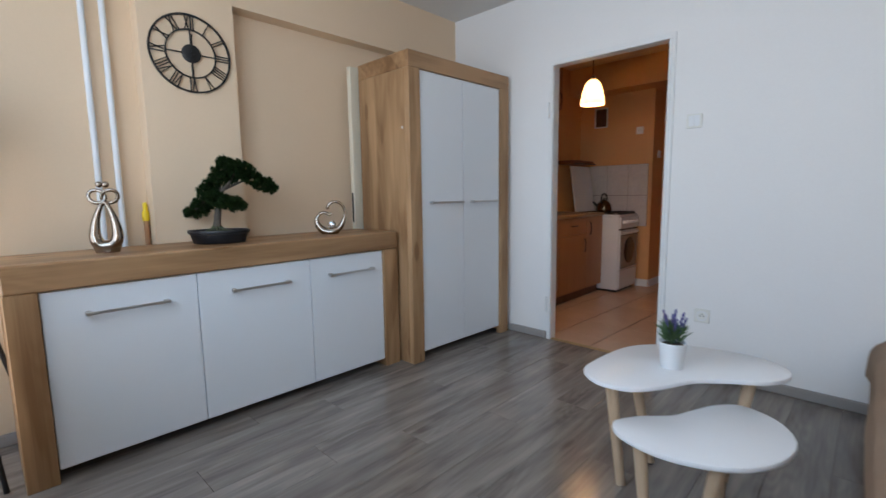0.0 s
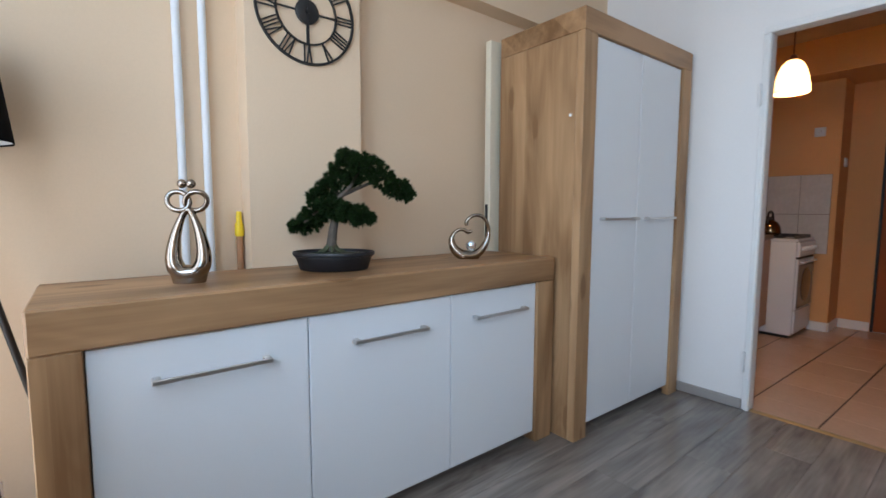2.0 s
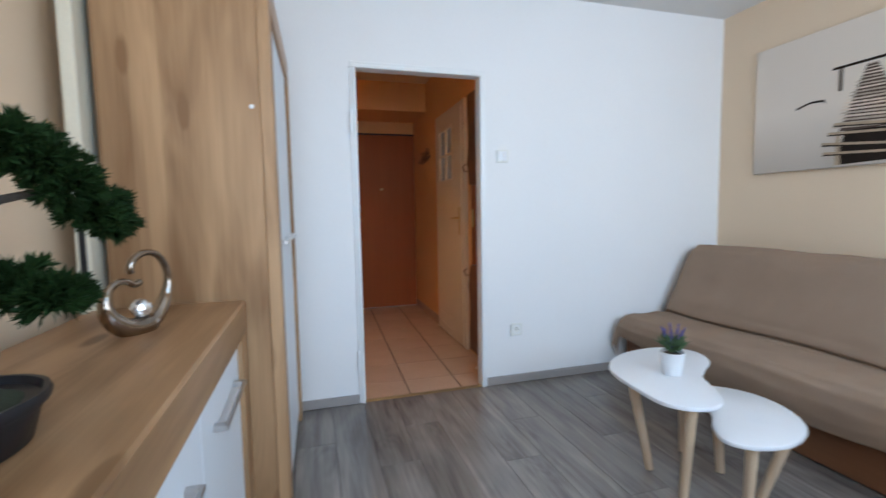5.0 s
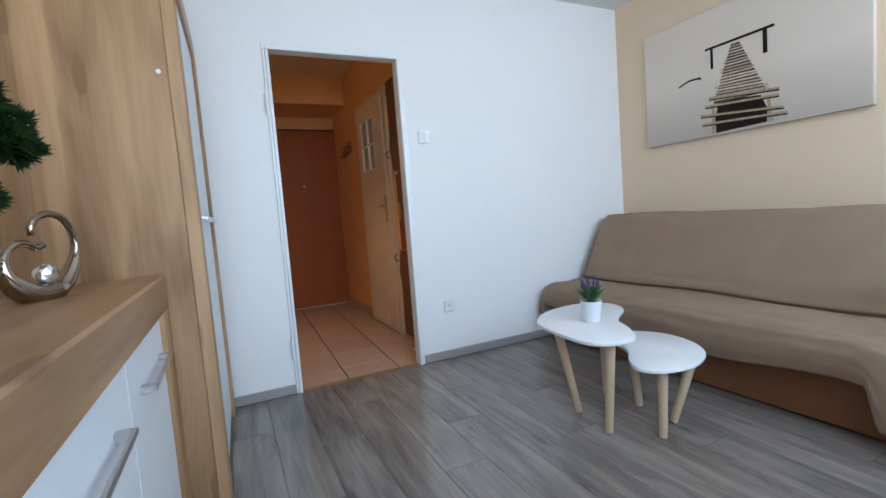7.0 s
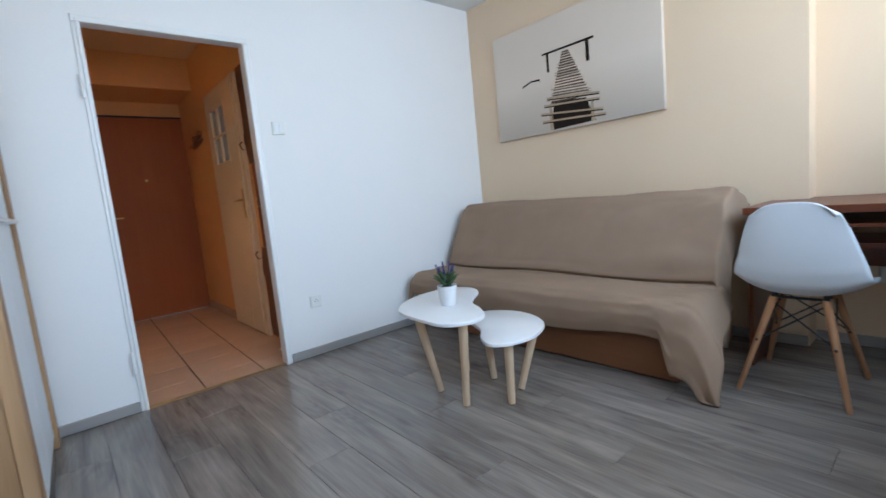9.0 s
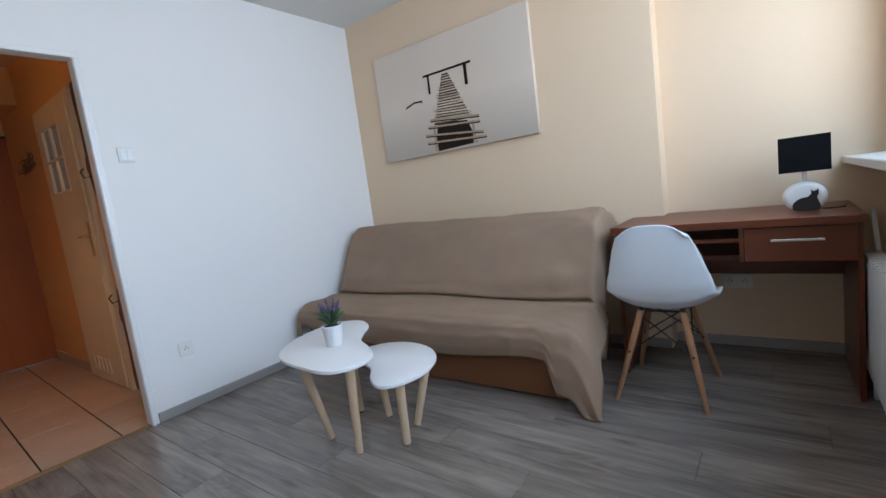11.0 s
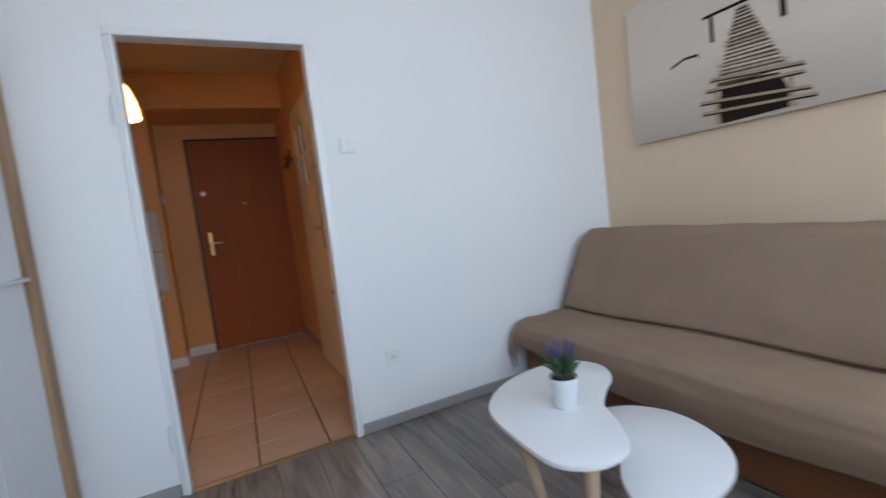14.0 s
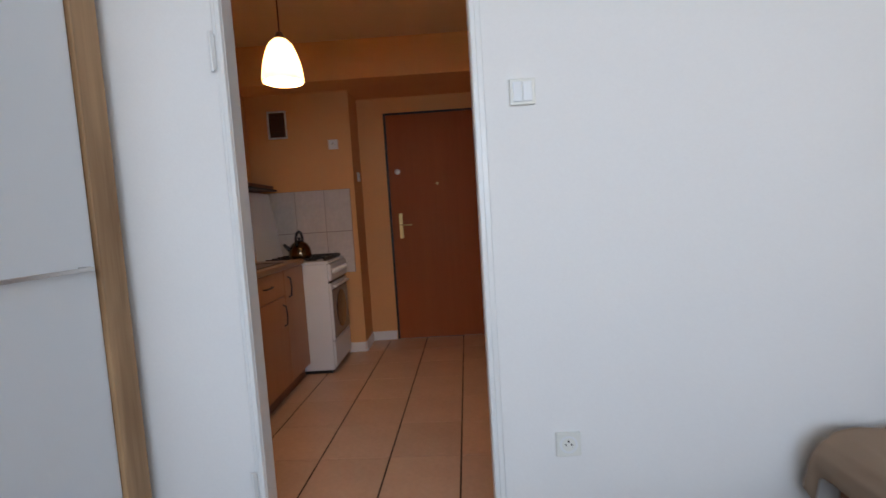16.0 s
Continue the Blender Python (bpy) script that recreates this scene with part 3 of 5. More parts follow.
def shell_point(u, v):
    """Moulded seat shell: u from the seat's front lip to the top of the back, v from side to side."""
    prof = ((0.235, 0.425), (0.22, 0.452), (0.15, 0.452), (0.05, 0.437), (-0.05, 0.430), (-0.115, 0.440), (-0.155, 0.478), (-0.182, 0.545), (-0.200, 0.64), (-0.214, 0.74), (-0.226, 0.818), (-0.229, 0.840))
    k = u * (len(prof) - 1)
    i = min(int(k), len(prof) - 2)
    f = k - i
    x, z = (prof[i][j] * (1 - f) + prof[i + 1][j] * f for j in (0, 1))
    half = (0.205, 0.222, 0.228, 0.230, 0.232, 0.234, 0.232, 0.222, 0.200, 0.174, 0.150, 0.138)
    hw = half[i] * (1 - f) + half[i + 1] * f
    s = 2 * v - 1
    lift = abs(s) ** 2.6
    seat = max(0.0, 1 - abs(u - 0.42) / 0.30)
    z += lift * (0.075 * seat + 0.012 * max(0.0, 1 - u * 1.15))
    x += lift * (0.05 * max(0.0, 1 - abs(u - 0.68) / 0.32))
    if u > 0.72:
        z -= 0.060 * ((u - 0.72) / 0.28) ** 1.5 * abs(s) ** 3.5
    return (x, s * hw, z)


bm = bmesh.new()
grid = [[bm.verts.new(shell_point(i / 44, j / 28)) for j in range(29)] for i in range(45)]
for a, b in zip(grid, grid[1:]):
    for i in range(28):
        bm.faces.new((a[i], a[i + 1], b[i + 1], b[i]))
shell = part("seat_shell", bm, CHAIR_WHITE, chair, "moulded white plastic shell", True)
shell.data.set_sharp_from_angle(angle=radians(180))
sol = shell.modifiers.new("thickness", "SOLIDIFY")
sol.thickness, sol.offset = 0.007, 0
tops = {}
for sx, sy, bx, by in ((-1, 1, -0.21, 0.20), (-1, -1, -0.21, -0.18), (1, -1, 0.205, -0.19), (1, 1, 0.225, 0.19)):
    p, q = Vector((bx, by, 0.0)), Vector((sx * 0.092, sy * 0.090, 0.418))
    tops[(sx, sy)] = (p, q)
    part("leg", rings(bmesh.new(), [[(p.lerp(q, k).x + r * math.cos(i * math.pi / 7), p.lerp(q, k).y + r * math.sin(i * math.pi / 7), p.lerp(q, k).z) for i in range(14)] for k, r in ((0, 0.009), (0.02, 0.0105), (0.5, 0.0145), (0.93, 0.0165), (1.0, 0.0165))]), BEECH, chair, "tapered beech leg", True)
for (a, b) in (((-1, 1), (-1, -1)), ((-1, -1), (1, -1)), ((1, -1), (1, 1)), ((1, 1), (-1, 1))):
    for (s, e) in ((0.95, 0.55), (0.55, 0.95)):
        part("wire_brace", rod(bmesh.new(), tops[a][0].lerp(tops[a][1], s), tops[b][0].lerp(tops[b][1], e), 0.0035, n=8), BLACK_METAL, chair, "black steel wire")
    part("seat_rail", rod(bmesh.new(), tops[a][1], tops[b][1], 0.006, n=8), BLACK_METAL, chair, "black steel rail")
for p, q in tops.values():
    part("mount", rod(bmesh.new(), q - Vector((0, 0, 0.01)), q + Vector((0, 0, 0.022)), 0.011, n=10), BLACK_METAL, chair, "black mounting stud")
    c = p.lerp(q, 0.55)
    part("bolt", rod(bmesh.new(), c - Vector((0.019, 0, 0)), c + Vector((0.019, 0, 0)), 0.006, n=8), BLACK_METAL, chair, "black bolt")

# ---- picture ----
pic = thing("canvas_print", (1.2735, 2.342, 1.398), "large canvas print of a wooden pier in grey mist", "picture")
PX = -0.035
PICTURE = material("canvas_grey", (0.71, 0.612, 0.515), 0.7, vary=0.05, scale=1.2, fine=500, bump=0.15, spec=0.2)
pn = PICTURE.node_tree
p_sep, p_ramp, p_mul, p_tc = pn.nodes.new("ShaderNodeSeparateXYZ"), pn.nodes.new("ShaderNodeMapRange"), pn.nodes.new("ShaderNodeMath"), pn.nodes.new("ShaderNodeTexCoord")
p_hsv = next(n for n in pn.nodes if n.bl_idname == "ShaderNodeHueSaturation")
p_ramp.inputs[1].default_value, p_ramp.inputs[2].default_value, p_ramp.inputs[3].default_value, p_ramp.inputs[4].default_value = 0.0, 0.38, 0.68, 1.0
p_mul.operation = "MULTIPLY"
pn.links.new(p_tc.outputs["Object"], p_sep.inputs[0])
pn.links.new(p_sep.outputs[2], p_ramp.inputs[0])
pn.links.new(p_ramp.outputs[0], p_mul.inputs[0])
pn.links.new(p_hsv.inputs["Value"].links[0].from_socket, p_mul.inputs[1])
pn.links.new(p_mul.outputs[0], p_hsv.inputs["Value"])
part("canvas", boxed(PX, -0.001, -0.68, 0.68, 0, 0.825, 0.002), PICTURE, pic, "canvas of a misty grey lake")

INK = material("dark_print", (0.024, 0.017, 0.013), 0.85, vary=0.15, scale=30, fine=200, bump=0.05, spec=0.05)
PIER_WOOD = material("printed_pier_boards", (0.54, 0.43, 0.34), 0.8, vary=0.35, scale=40, fine=200, bump=0.05, spec=0.2, rand=0.25)
PIER_TAN = material("printed_tan_timber", (0.40, 0.295, 0.20), 0.75, vary=0.3, scale=40, fine=200, bump=0.05, spec=0.2)


def printed(name, quad, mat, lift=0.0008, label=""):
    """A flat shape of the print, given as (along, up) corners on the canvas face."""
    bm = bmesh.new()
    rings(bm, [[(PX - d, y, z) for y, z in quad] for d in (0.0002, lift)])
    return part(name, bm, mat, pic, label)


rg = random.Random(4)
printed("printed_shade", ((0.115, 0.22), (-0.145, 0.19), (-0.215, 0.022), (0.165, 0.012)), INK, 0.0006, "dark water under the pier")
printed("printed_deck", ((0.026, 0.555), (-0.024, 0.552), (-0.185, 0.200), (0.150, 0.205)), material("printed_gaps", (0.085, 0.055, 0.040), 0.75, vary=0.3, scale=30, fine=200, bump=0.0, spec=0.2), 0.0009, "dark gaps between the pier boards")
for k in range(19):
    f = k / 18
    z = 0.548 - 0.330 * f ** 1.05
    hl, hr = 0.026 + 0.140 * f, 0.024 + 0.175 * f
    th = 0.0065 + 0.0050 * f
    a, b = rg.uniform(-0.012, 0.016) * (0.4 + f), rg.uniform(-0.012, 0.016) * (0.4 + f)
    s = -0.018 * f + rg.uniform(-0.006, 0.006) * f
    printed("printed_board", ((hl + a, z - s * 0.5), (-hr - b, z + s), (-hr - b, z + s + th), (hl + a, z - s * 0.5 + th)), PIER_WOOD, 0.0012 + 0.0001 * k)
for zl, zr, l, r in ((0.248, 0.200, 0.180, -0.249), (0.198, 0.163, 0.208, -0.247), (0.142, 0.088, 0.240, -0.271), (0.084, 0.052, 0.230, -0.290)):
    printed("printed_board", ((l, zl - 0.004), (r, zr - 0.004), (r, zr + 0.009), (l, zl + 0.010)), PIER_TAN, 0.0034)
    printed("printed_board_shadow", ((l, zl - 0.012), (r, zr - 0.012), (r, zr - 0.004), (l, zl - 0.004)), INK, 0.0033)
for y, z0, z1 in ((0.150, 0.012, 0.20), (-0.195, 0.020, 0.16)):
    printed("printed_post", ((y + 0.016, z0), (y - 0.014, z0), (y - 0.004, z1), (y + 0.012, z1)), PIER_TAN, 0.0030)
printed("printed_crossbar", ((0.199, 0.566), (-0.229, 0.566), (-0.226, 0.582), (0.196, 0.580)), INK, 0.0036)
printed("printed_post", ((0.162, 0.438), (0.146, 0.438), (0.146, 0.570), (0.162, 0.570)), INK, 0.0035)
printed("printed_post", ((-0.164, 0.430), (-0.188, 0.430), (-0.188, 0.570), (-0.164, 0.570)), INK, 0.0035)
printed("printed_branch", ((0.405, 0.376), (0.398, 0.390), (0.318, 0.414), (0.316, 0.402)), INK, 0.0010)
printed("printed_branch", ((0.318, 0.402), (0.318, 0.414), (0.236, 0.410), (0.232, 0.382), (0.243, 0.396)), INK, 0.0012)

# ---- wall clock ----
clock = thing("wall_clock", (PF + 0.001, 1.215, 1.882), "black openwork metal wall clock with roman numerals", "clock")


def hoop(bm, r, w, x0, x1, n=64):
    ring = lambda rr, x: [(x, rr * math.cos(2 * math.pi * i / n), rr * math.sin(2 * math.pi * i / n)) for i in range(n)]
    loops = [ring(r - w / 2, x0), ring(r + w / 2, x0), ring(r + w / 2, x1), ring(r - w / 2, x1), ring(r - w / 2, x0)]
    rings(bm, loops, cap=False)
    bmesh.ops.remove_doubles(bm, verts=bm.verts, dist=1e-6)
    return bm


def stroke(bm, p, q, w, x0=0.004, x1=0.010):
    (a, b), (c, d) = p, q
    t = Vector((c - a, d - b)).normalized() * (w / 2)
    quad = [(a - t.y, b + t.x), (a + t.y, b - t.x), (c + t.y, d - t.x), (c - t.y, d + t.x)]
    rings(bm, [[(x, y, z) for y, z in quad] for x in (x0, x1)])


part("outer_ring", hoop(bmesh.new(), 0.197, 0.009, 0.002, 0.012), BLACK_METAL, clock)
part("inner_ring", hoop(bmesh.new(), 0.122, 0.006, 0.002, 0.012), BLACK_METAL, clock)
for k, text in enumerate(("XII", "I", "II", "III", "IIII", "V", "VI", "VII", "VIII", "IX", "X", "XI")):
    bm = bmesh.new()
    widths = {"I": 0.013, "V": 0.026, "X": 0.026}
    total = sum(widths[c] for c in text)
    s = -total / 2
    ang = math.radians(30 * k)
    to = lambda u, r: (u * math.cos(ang) + r * math.sin(ang), -u * math.sin(ang) + r * math.cos(ang))
    for c in text:
        w = widths[c]
        m, l, r = s + w / 2, s + 0.003, s + w - 0.003
        for a, b in {"I": ((m, m),), "V": ((l, m), (r, m)), "X": ((l, r), (r, l))}[c]:
            stroke(bm, to(a, 0.194), to(b, 0.124), 0.0048)
        s += w
    part("numeral", bm, BLACK_METAL, clock)
bm = bmesh.new()
for a in (0, 90, 180, 270):
    d = (math.sin(math.radians(a)), math.cos(math.radians(a)))
    stroke(bm, (0, 0), (d[0] * 0.122, d[1] * 0.122), 0.006, 0.003, 0.009)
part("spokes", bm, BLACK_METAL, clock)
bm = lathe(bmesh.new(), [(0.046, 0.001), (0.047, 0.003), (0.047, 0.014), (0.043, 0.017), (0.010, 0.017), (0.008, 0.024)], 40)
bmesh.ops.transform(bm, matrix=pose(0, 0, 0, 0, 90, 0), verts=bm.verts)
part("hub", bm, BLACK_METAL, clock, "round black movement cover", True)
bm = bmesh.new()
stroke(bm, (0, -0.02), (0.004, 0.10), 0.007, 0.019, 0.021)
part("hour_hand", bm, BLACK_METAL, clock)
bm = bmesh.new()
stroke(bm, (0, 0.02), (0.0, -0.16), 0.005, 0.0215, 0.0235)
part("minute_hand", bm, BLACK_METAL, clock)

# ---- heating pipes and the pole behind the sideboard ----
PIPE = material("pipe_white_enamel", (0.74, 0.77, 0.80), 0.3, vary=0.03, scale=6, fine=100, bump=0.03)
for y in (0.773, 0.856):
    p = thing("heating_pipe", (-2.506, y, 0), "white painted heating pipe running up the wall", "pipe", "pair of heating pipes")
    part("pipe", rod(bmesh.new(), (0, 0, 0), (0, 0, H), 0.0135, n=20), PIPE, p, "", True)
    part("floor_collar", lathe(bmesh.new(), [(0.028, 0), (0.026, 0.008), (0.014, 0.012)], 20), PIPE, p)
pole = thing("broom_handle", (-2.522, 0.9625, 0), "wooden broom handle with a yellow plastic grip", "broom handle")
part("stick", rod(bmesh.new(), (0, 0, 0), (0, 0, 1.03), 0.0125, n=16), BEECH, pole, "pale wooden stick", True)
part("grip", lathe(bmesh.new(), [(0.0150, 1.004), (0.0170, 1.010), (0.0160, 1.050), (0.0110, 1.060), (0.0100, 1.096), (0.0080, 1.101)], 18), YELLOW, pole, "yellow plastic grip", True)

# ---- chrome ornaments ----
bm = bmesh.new()
loop = [(0.002, 0.222), (0.014, 0.205), (0.031, 0.150), (0.039, 0.090), (0.034, 0.054), (0.020, 0.036), (0.0, 0.032), (-0.024, 0.034), (-0.040, 0.054), (-0.044, 0.090), (-0.034, 0.150), (-0.014, 0.205)]
body = [(0, p.x, p.y) for p in smooth_loop(loop, 6)]
rad = [0.010 + 0.0150 * max(0, min(1, (0.20 - p[2]) / 0.15)) for p in body]
tube(bm, body, rad, 16, closed=True, flat=1.35)
lathe(bm, [(0.044, 0.0), (0.046, 0.003), (0.050, 0.018), (0.054, 0.034), (0.049, 0.043), (0.038, 0.049), (0.020, 0.052), (0.004, 0.053)], 28, cy=-0.003, sx=0.56)
for s in (-1, 1):
    ring = []
    for a in range(28):
        t = a * math.pi / 14
        ring.append((s * 0.008 * math.sin(t), s * 0.024 + 0.030 * math.cos(t), 0.248 + 0.028 * math.sin(t) + s * 0.004 * math.cos(t)))
    tube(bm, ring, 0.0078, 12, closed=True)
    lathe(bm, [(0.0138 * math.sin(a), 0.300 - 0.0138 * math.cos(a)) for a in (0.05, 0.4, 0.8, 1.2, 1.57, 2.0, 2.4, 2.8, 3.09)], 20, s * 0.004, s * 0.0130)
stat = part("couple_figurine", bm, CHROME, None, "", True)
stat.matrix_world = pose(-2.188, 0.733, 0.8855, 0, 0, -22)
tagged(stat, "shiny chrome abstract couple figurine on the sideboard", "figurine")

heart = thing("heart_ornament", (-2.182, 1.866, 0.8855), "open heart-shaped chrome ornament holding a crystal ball", "ornament", turn=-34)
pts = [(0.012, 0.128), (-0.004, 0.122), (-0.022, 0.132), (-0.046, 0.133), (-0.070, 0.115), (-0.080, 0.085), (-0.068, 0.048), (-0.035, 0.020), (0.005, 0.014), (0.045, 0.028), (0.075, 0.065), (0.090, 0.110), (0.088, 0.155), (0.066, 0.190), (0.032, 0.200), (0.002, 0.188), (-0.012, 0.168), (-0.010, 0.150)]
fine_pts, fine_r = [], []
for i in range(len(pts) - 1):
    p0, p1, p2, p3 = (Vector(pts[max(0, min(len(pts) - 1, i + k))]) for k in (-1, 0, 1, 2))
    for k in range(5):
        t = k / 5
        q = 0.5 * ((2 * p1) + (p2 - p0) * t + (2 * p0 - 5 * p1 + 4 * p2 - p3) * t * t + (3 * p1 - p0 - 3 * p2 + p3) * t ** 3)
        fine_pts.append((0, q.x, q.y))
        fine_r.append(0.0085 + 0.017 * max(0.0, 1 - q.y / 0.12) * (1.15 if q.x < 0.03 else 0.9))
part("heart", tube(bmesh.new(), fine_pts, fine_r, 16, flat=1.2), CHROME, heart, "polished chrome heart", True)
part("foot", lathe(bmesh.new(), [(0.048, 0.0), (0.051, 0.004), (0.048, 0.018), (0.036, 0.030)], 24, sx=0.5, cap=True), CHROME, heart, "", True)
CRYSTAL = material("crystal_facets", (0.85, 0.88, 0.92), 0.08, 0.85, vary=0.25, scale=90, fine=300, bump=0.0)
bm = bmesh.new()
bmesh.ops.create_icosphere(bm, subdivisions=2, radius=0.025, matrix=Matrix.Translation((0.0, 0.010, 0.060)))
part("crystal_ball", bm, CRYSTAL, heart, "faceted glittering crystal ball")

# ---- bonsai ----
NEEDLE = material("dark_green_needles", (0.0110, 0.0255, 0.0058), 0.65, vary=0.35, scale=30, fine=200, bump=0.0, spec=0.12)
BARK = material("bonsai_bark", (0.090, 0.072, 0.056), 0.85, vary=0.5, scale=40, fine=160, bump=1.0, stretch=(1, 1, 0.3))
LIMB = material("bonsai_limb_bark", (0.045, 0.033, 0.024), 0.85, vary=0.5, scale=40, fine=160, bump=1.0)
MOSS = material("moss", (0.020, 0.028, 0.012), 0.95, vary=0.4, scale=40, fine=200, bump=0.6)
bonsai = thing("bonsai_tree", (-2.222, 1.220, 0.8855), "artificial pine bonsai in an oval black pot", "plant", turn=-35)
part("pot", lathe(bmesh.new(), [(0.126, 0.0), (0.131, 0.003), (0.144, 0.046), (0.147, 0.047), (0.147, 0.051), (0.154, 0.053), (0.157, 0.061), (0.154, 0.068), (0.147, 0.068), (0.143, 0.057), (0.002, 0.055)], 48, sx=0.74, sy=0.97), BLACK_PLASTIC, bonsai, "oval matt black pot", True)
part("soil", lathe(bmesh.new(), [(0.143, 0.052), (0.120, 0.058), (0.07, 0.062), (0.03, 0.066), (0.002, 0.068)], 40, sx=0.74, sy=0.97), MOSS, bonsai, "dark mossy soil", True)
bm = bmesh.new()
trunk = [(0, -0.010, 0.06), (0.002, -0.008, 0.10), (0.0, -0.004, 0.14), (-0.004, 0.004, 0.185), (-0.004, 0.012, 0.23), (0.0, 0.030, 0.275), (0.004, 0.062, 0.305), (0.0, 0.085, 0.345), (0.0, 0.10, 0.375)]
tube(bm, trunk, [0.021, 0.0185, 0.0170, 0.0155, 0.0130, 0.0095, 0.0075, 0.006, 0.004], 12)
part("trunk", bm, BARK, bonsai, "grey-brown gnarled trunk", True)
ROOT = material("mossy_roots", (0.055, 0.062, 0.030), 0.9, vary=0.4, scale=40, fine=200, bump=0.6)
for a in range(9):
    t = a * 0.7 + 0.2
    part("root", tube(bmesh.new(), [(0.010 * math.cos(t), -0.010 + 0.010 * math.sin(t), 0.092), (0.024 * math.cos(t), -0.010 + 0.028 * math.sin(t), 0.074), (0.044 * math.cos(t), -0.010 + 0.056 * math.sin(t), 0.062)], [0.008, 0.006, 0.003], 7), ROOT, bonsai, "mossy green surface root", True)
limbs = [((0, 0.010, 0.215), (0.0, -0.05, 0.225), (0.01, -0.105, 0.175)), ((0, 0.0, 0.18), (0.03, 0.05, 0.192), (0.08, 0.11, 0.195)), ((0, 0.030, 0.275), (0.0, 0.125, 0.318), (0.022, 0.20, 0.340), (0.015, 0.255, 0.310)), ((0, 0.03, 0.26), (-0.03, 0.0, 0.30), (-0.03, -0.03, 0.315))]
for lm in limbs:
    part("limb", tube(bmesh.new(), lm, [0.0075, 0.006, 0.0045, 0.0035][:len(lm)], 8), LIMB, bonsai, "thin brown limb", True)
rg = random.Random(11)
PADS = ((-0.030, -0.100, 0.180, 0.056, 0.038), (-0.045, -0.145, 0.163, 0.038, 0.026), (0.000, -0.070, 0.208, 0.052, 0.036), (-0.050, -0.062, 0.268, 0.050, 0.036), (-0.030, -0.020, 0.306, 0.052, 0.037),
        (0.020, 0.000, 0.238, 0.060, 0.036), (0.030, 0.045, 0.216, 0.056, 0.034), (0.070, 0.090, 0.214, 0.055, 0.032), (0.100, 0.125, 0.198, 0.042, 0.026), (0.000, 0.020, 0.345, 0.052, 0.036), (0.040, 0.055, 0.392, 0.050, 0.038),
        (0.030, 0.065, 0.420, 0.035, 0.026), (0.035, 0.120, 0.400, 0.050, 0.035), (0.040, 0.160, 0.384, 0.046, 0.034), (0.035, 0.198, 0.352, 0.050, 0.036), (0.015, 0.250, 0.305, 0.055, 0.036), (0.000, 0.282, 0.292, 0.036, 0.025), (-0.020, 0.075, 0.345, 0.042, 0.028))
for cx, cy, cz, ry, rz in PADS:
    cy, cz = cy * 0.94, cz * 0.98
    bm = bmesh.new()
    for k in range(78):
        a, b = rg.uniform(0, 2 * math.pi), rg.uniform(-1, 1)
        q = math.sqrt(1 - b * b)
        d = Vector((0.75 * q * math.cos(a), q * math.sin(a), b))
        s = rg.uniform(0.35, 0.95)
        c = Vector((cx + d.x * ry * s, cy + d.y * ry * s, cz + d.z * rz * s))
        out = (Vector((d.x, d.y, d.z * 0.6 + 0.35))).normalized()
        for n in range(26):
            w = (out + Vector((rg.uniform(-1, 1), rg.uniform(-1, 1), rg.uniform(-1, 1))) * 0.75).normalized()
            ln = rg.uniform(0.016, 0.026)
            sd = w.orthogonal().normalized() * 0.0016
            sd.rotate(Matrix.Rotation(rg.uniform(0, 3.1), 3, w))
            bm.faces.new([bm.verts.new(c + v) for v in (sd * 0.6, -sd * 0.6, w * ln * 0.6 - sd, w * ln, w * ln * 0.6 + sd)])
    part("foliage_pad", bm, NEEDLE, bonsai, "tufts of dark green needles")

# ---- floor lamp ----
lamp = thing("floor_lamp", (-2.345, 0.205, 0), "black tripod floor lamp with a black drum shade", "floor lamp")


def cone(profile, n=48):
    return rings(bmesh.new(), [[(r * math.cos(2 * math.pi * i / n), r * math.sin(2 * math.pi * i / n), z) for i in range(n)] for r, z in profile], cap=False)


shade = part("shade", cone(((0.146, 1.284), (0.112, 1.591), (0.109, 1.591), (0.143, 1.286), (0.146, 1.284))), BLACK_FABRIC, lamp, "tapered black fabric shade", True)
part("lining", cone(((0.1415, 1.288), (0.1075, 1.589))), WHITE_PLASTIC, shade, "white inside of the shade", True)
bm = boxed(-0.107, 0.107, -0.002, 0.002, 1.565, 1.569)
box(bm, -0.002, 0.002, -0.107, 0.107, 1.565, 1.569)
rod(bm, (0, 0, 1.17), (0, 0, 1.575), 0.008)
part("stem", bm, BLACK_METAL, lamp)
for fx, fy in ((-0.122, 0.238), (0.275, 0.110), (-0.095, -0.180)):
    part("leg", rod(bmesh.new(), (fx, fy, 0), (fx * 0.05, fy * 0.05, 1.20), 0.0095, 0.0095, 12), BLACK_METAL, lamp, "slim black leg", True)
part("hub", lathe(bmesh.new(), [(0.024, 1.160), (0.027, 1.165), (0.027, 1.205), (0.016, 1.215)], 24), BLACK_METAL, lamp, "", True)
part("cord", tube(bmesh.new(), [(0.015, 0.005, 1.17), (0.075, 0.032, 0.90), (0.140, 0.060, 0.60), (0.205, 0.088, 0.30), (0.24, 0.105, 0.10), (0.20, 0.06, 0.006), (0.05, -0.08, 0.005), (-0.08, -0.15, 0.005)], 0.003, 8), BLACK_PLASTIC, lamp)
part("cord_switch", boxed(0.172, 0.188, 0.070, 0.088, 0.385, 0.430, 0.004), WHITE_PLASTIC, lamp, "small white cord switch")

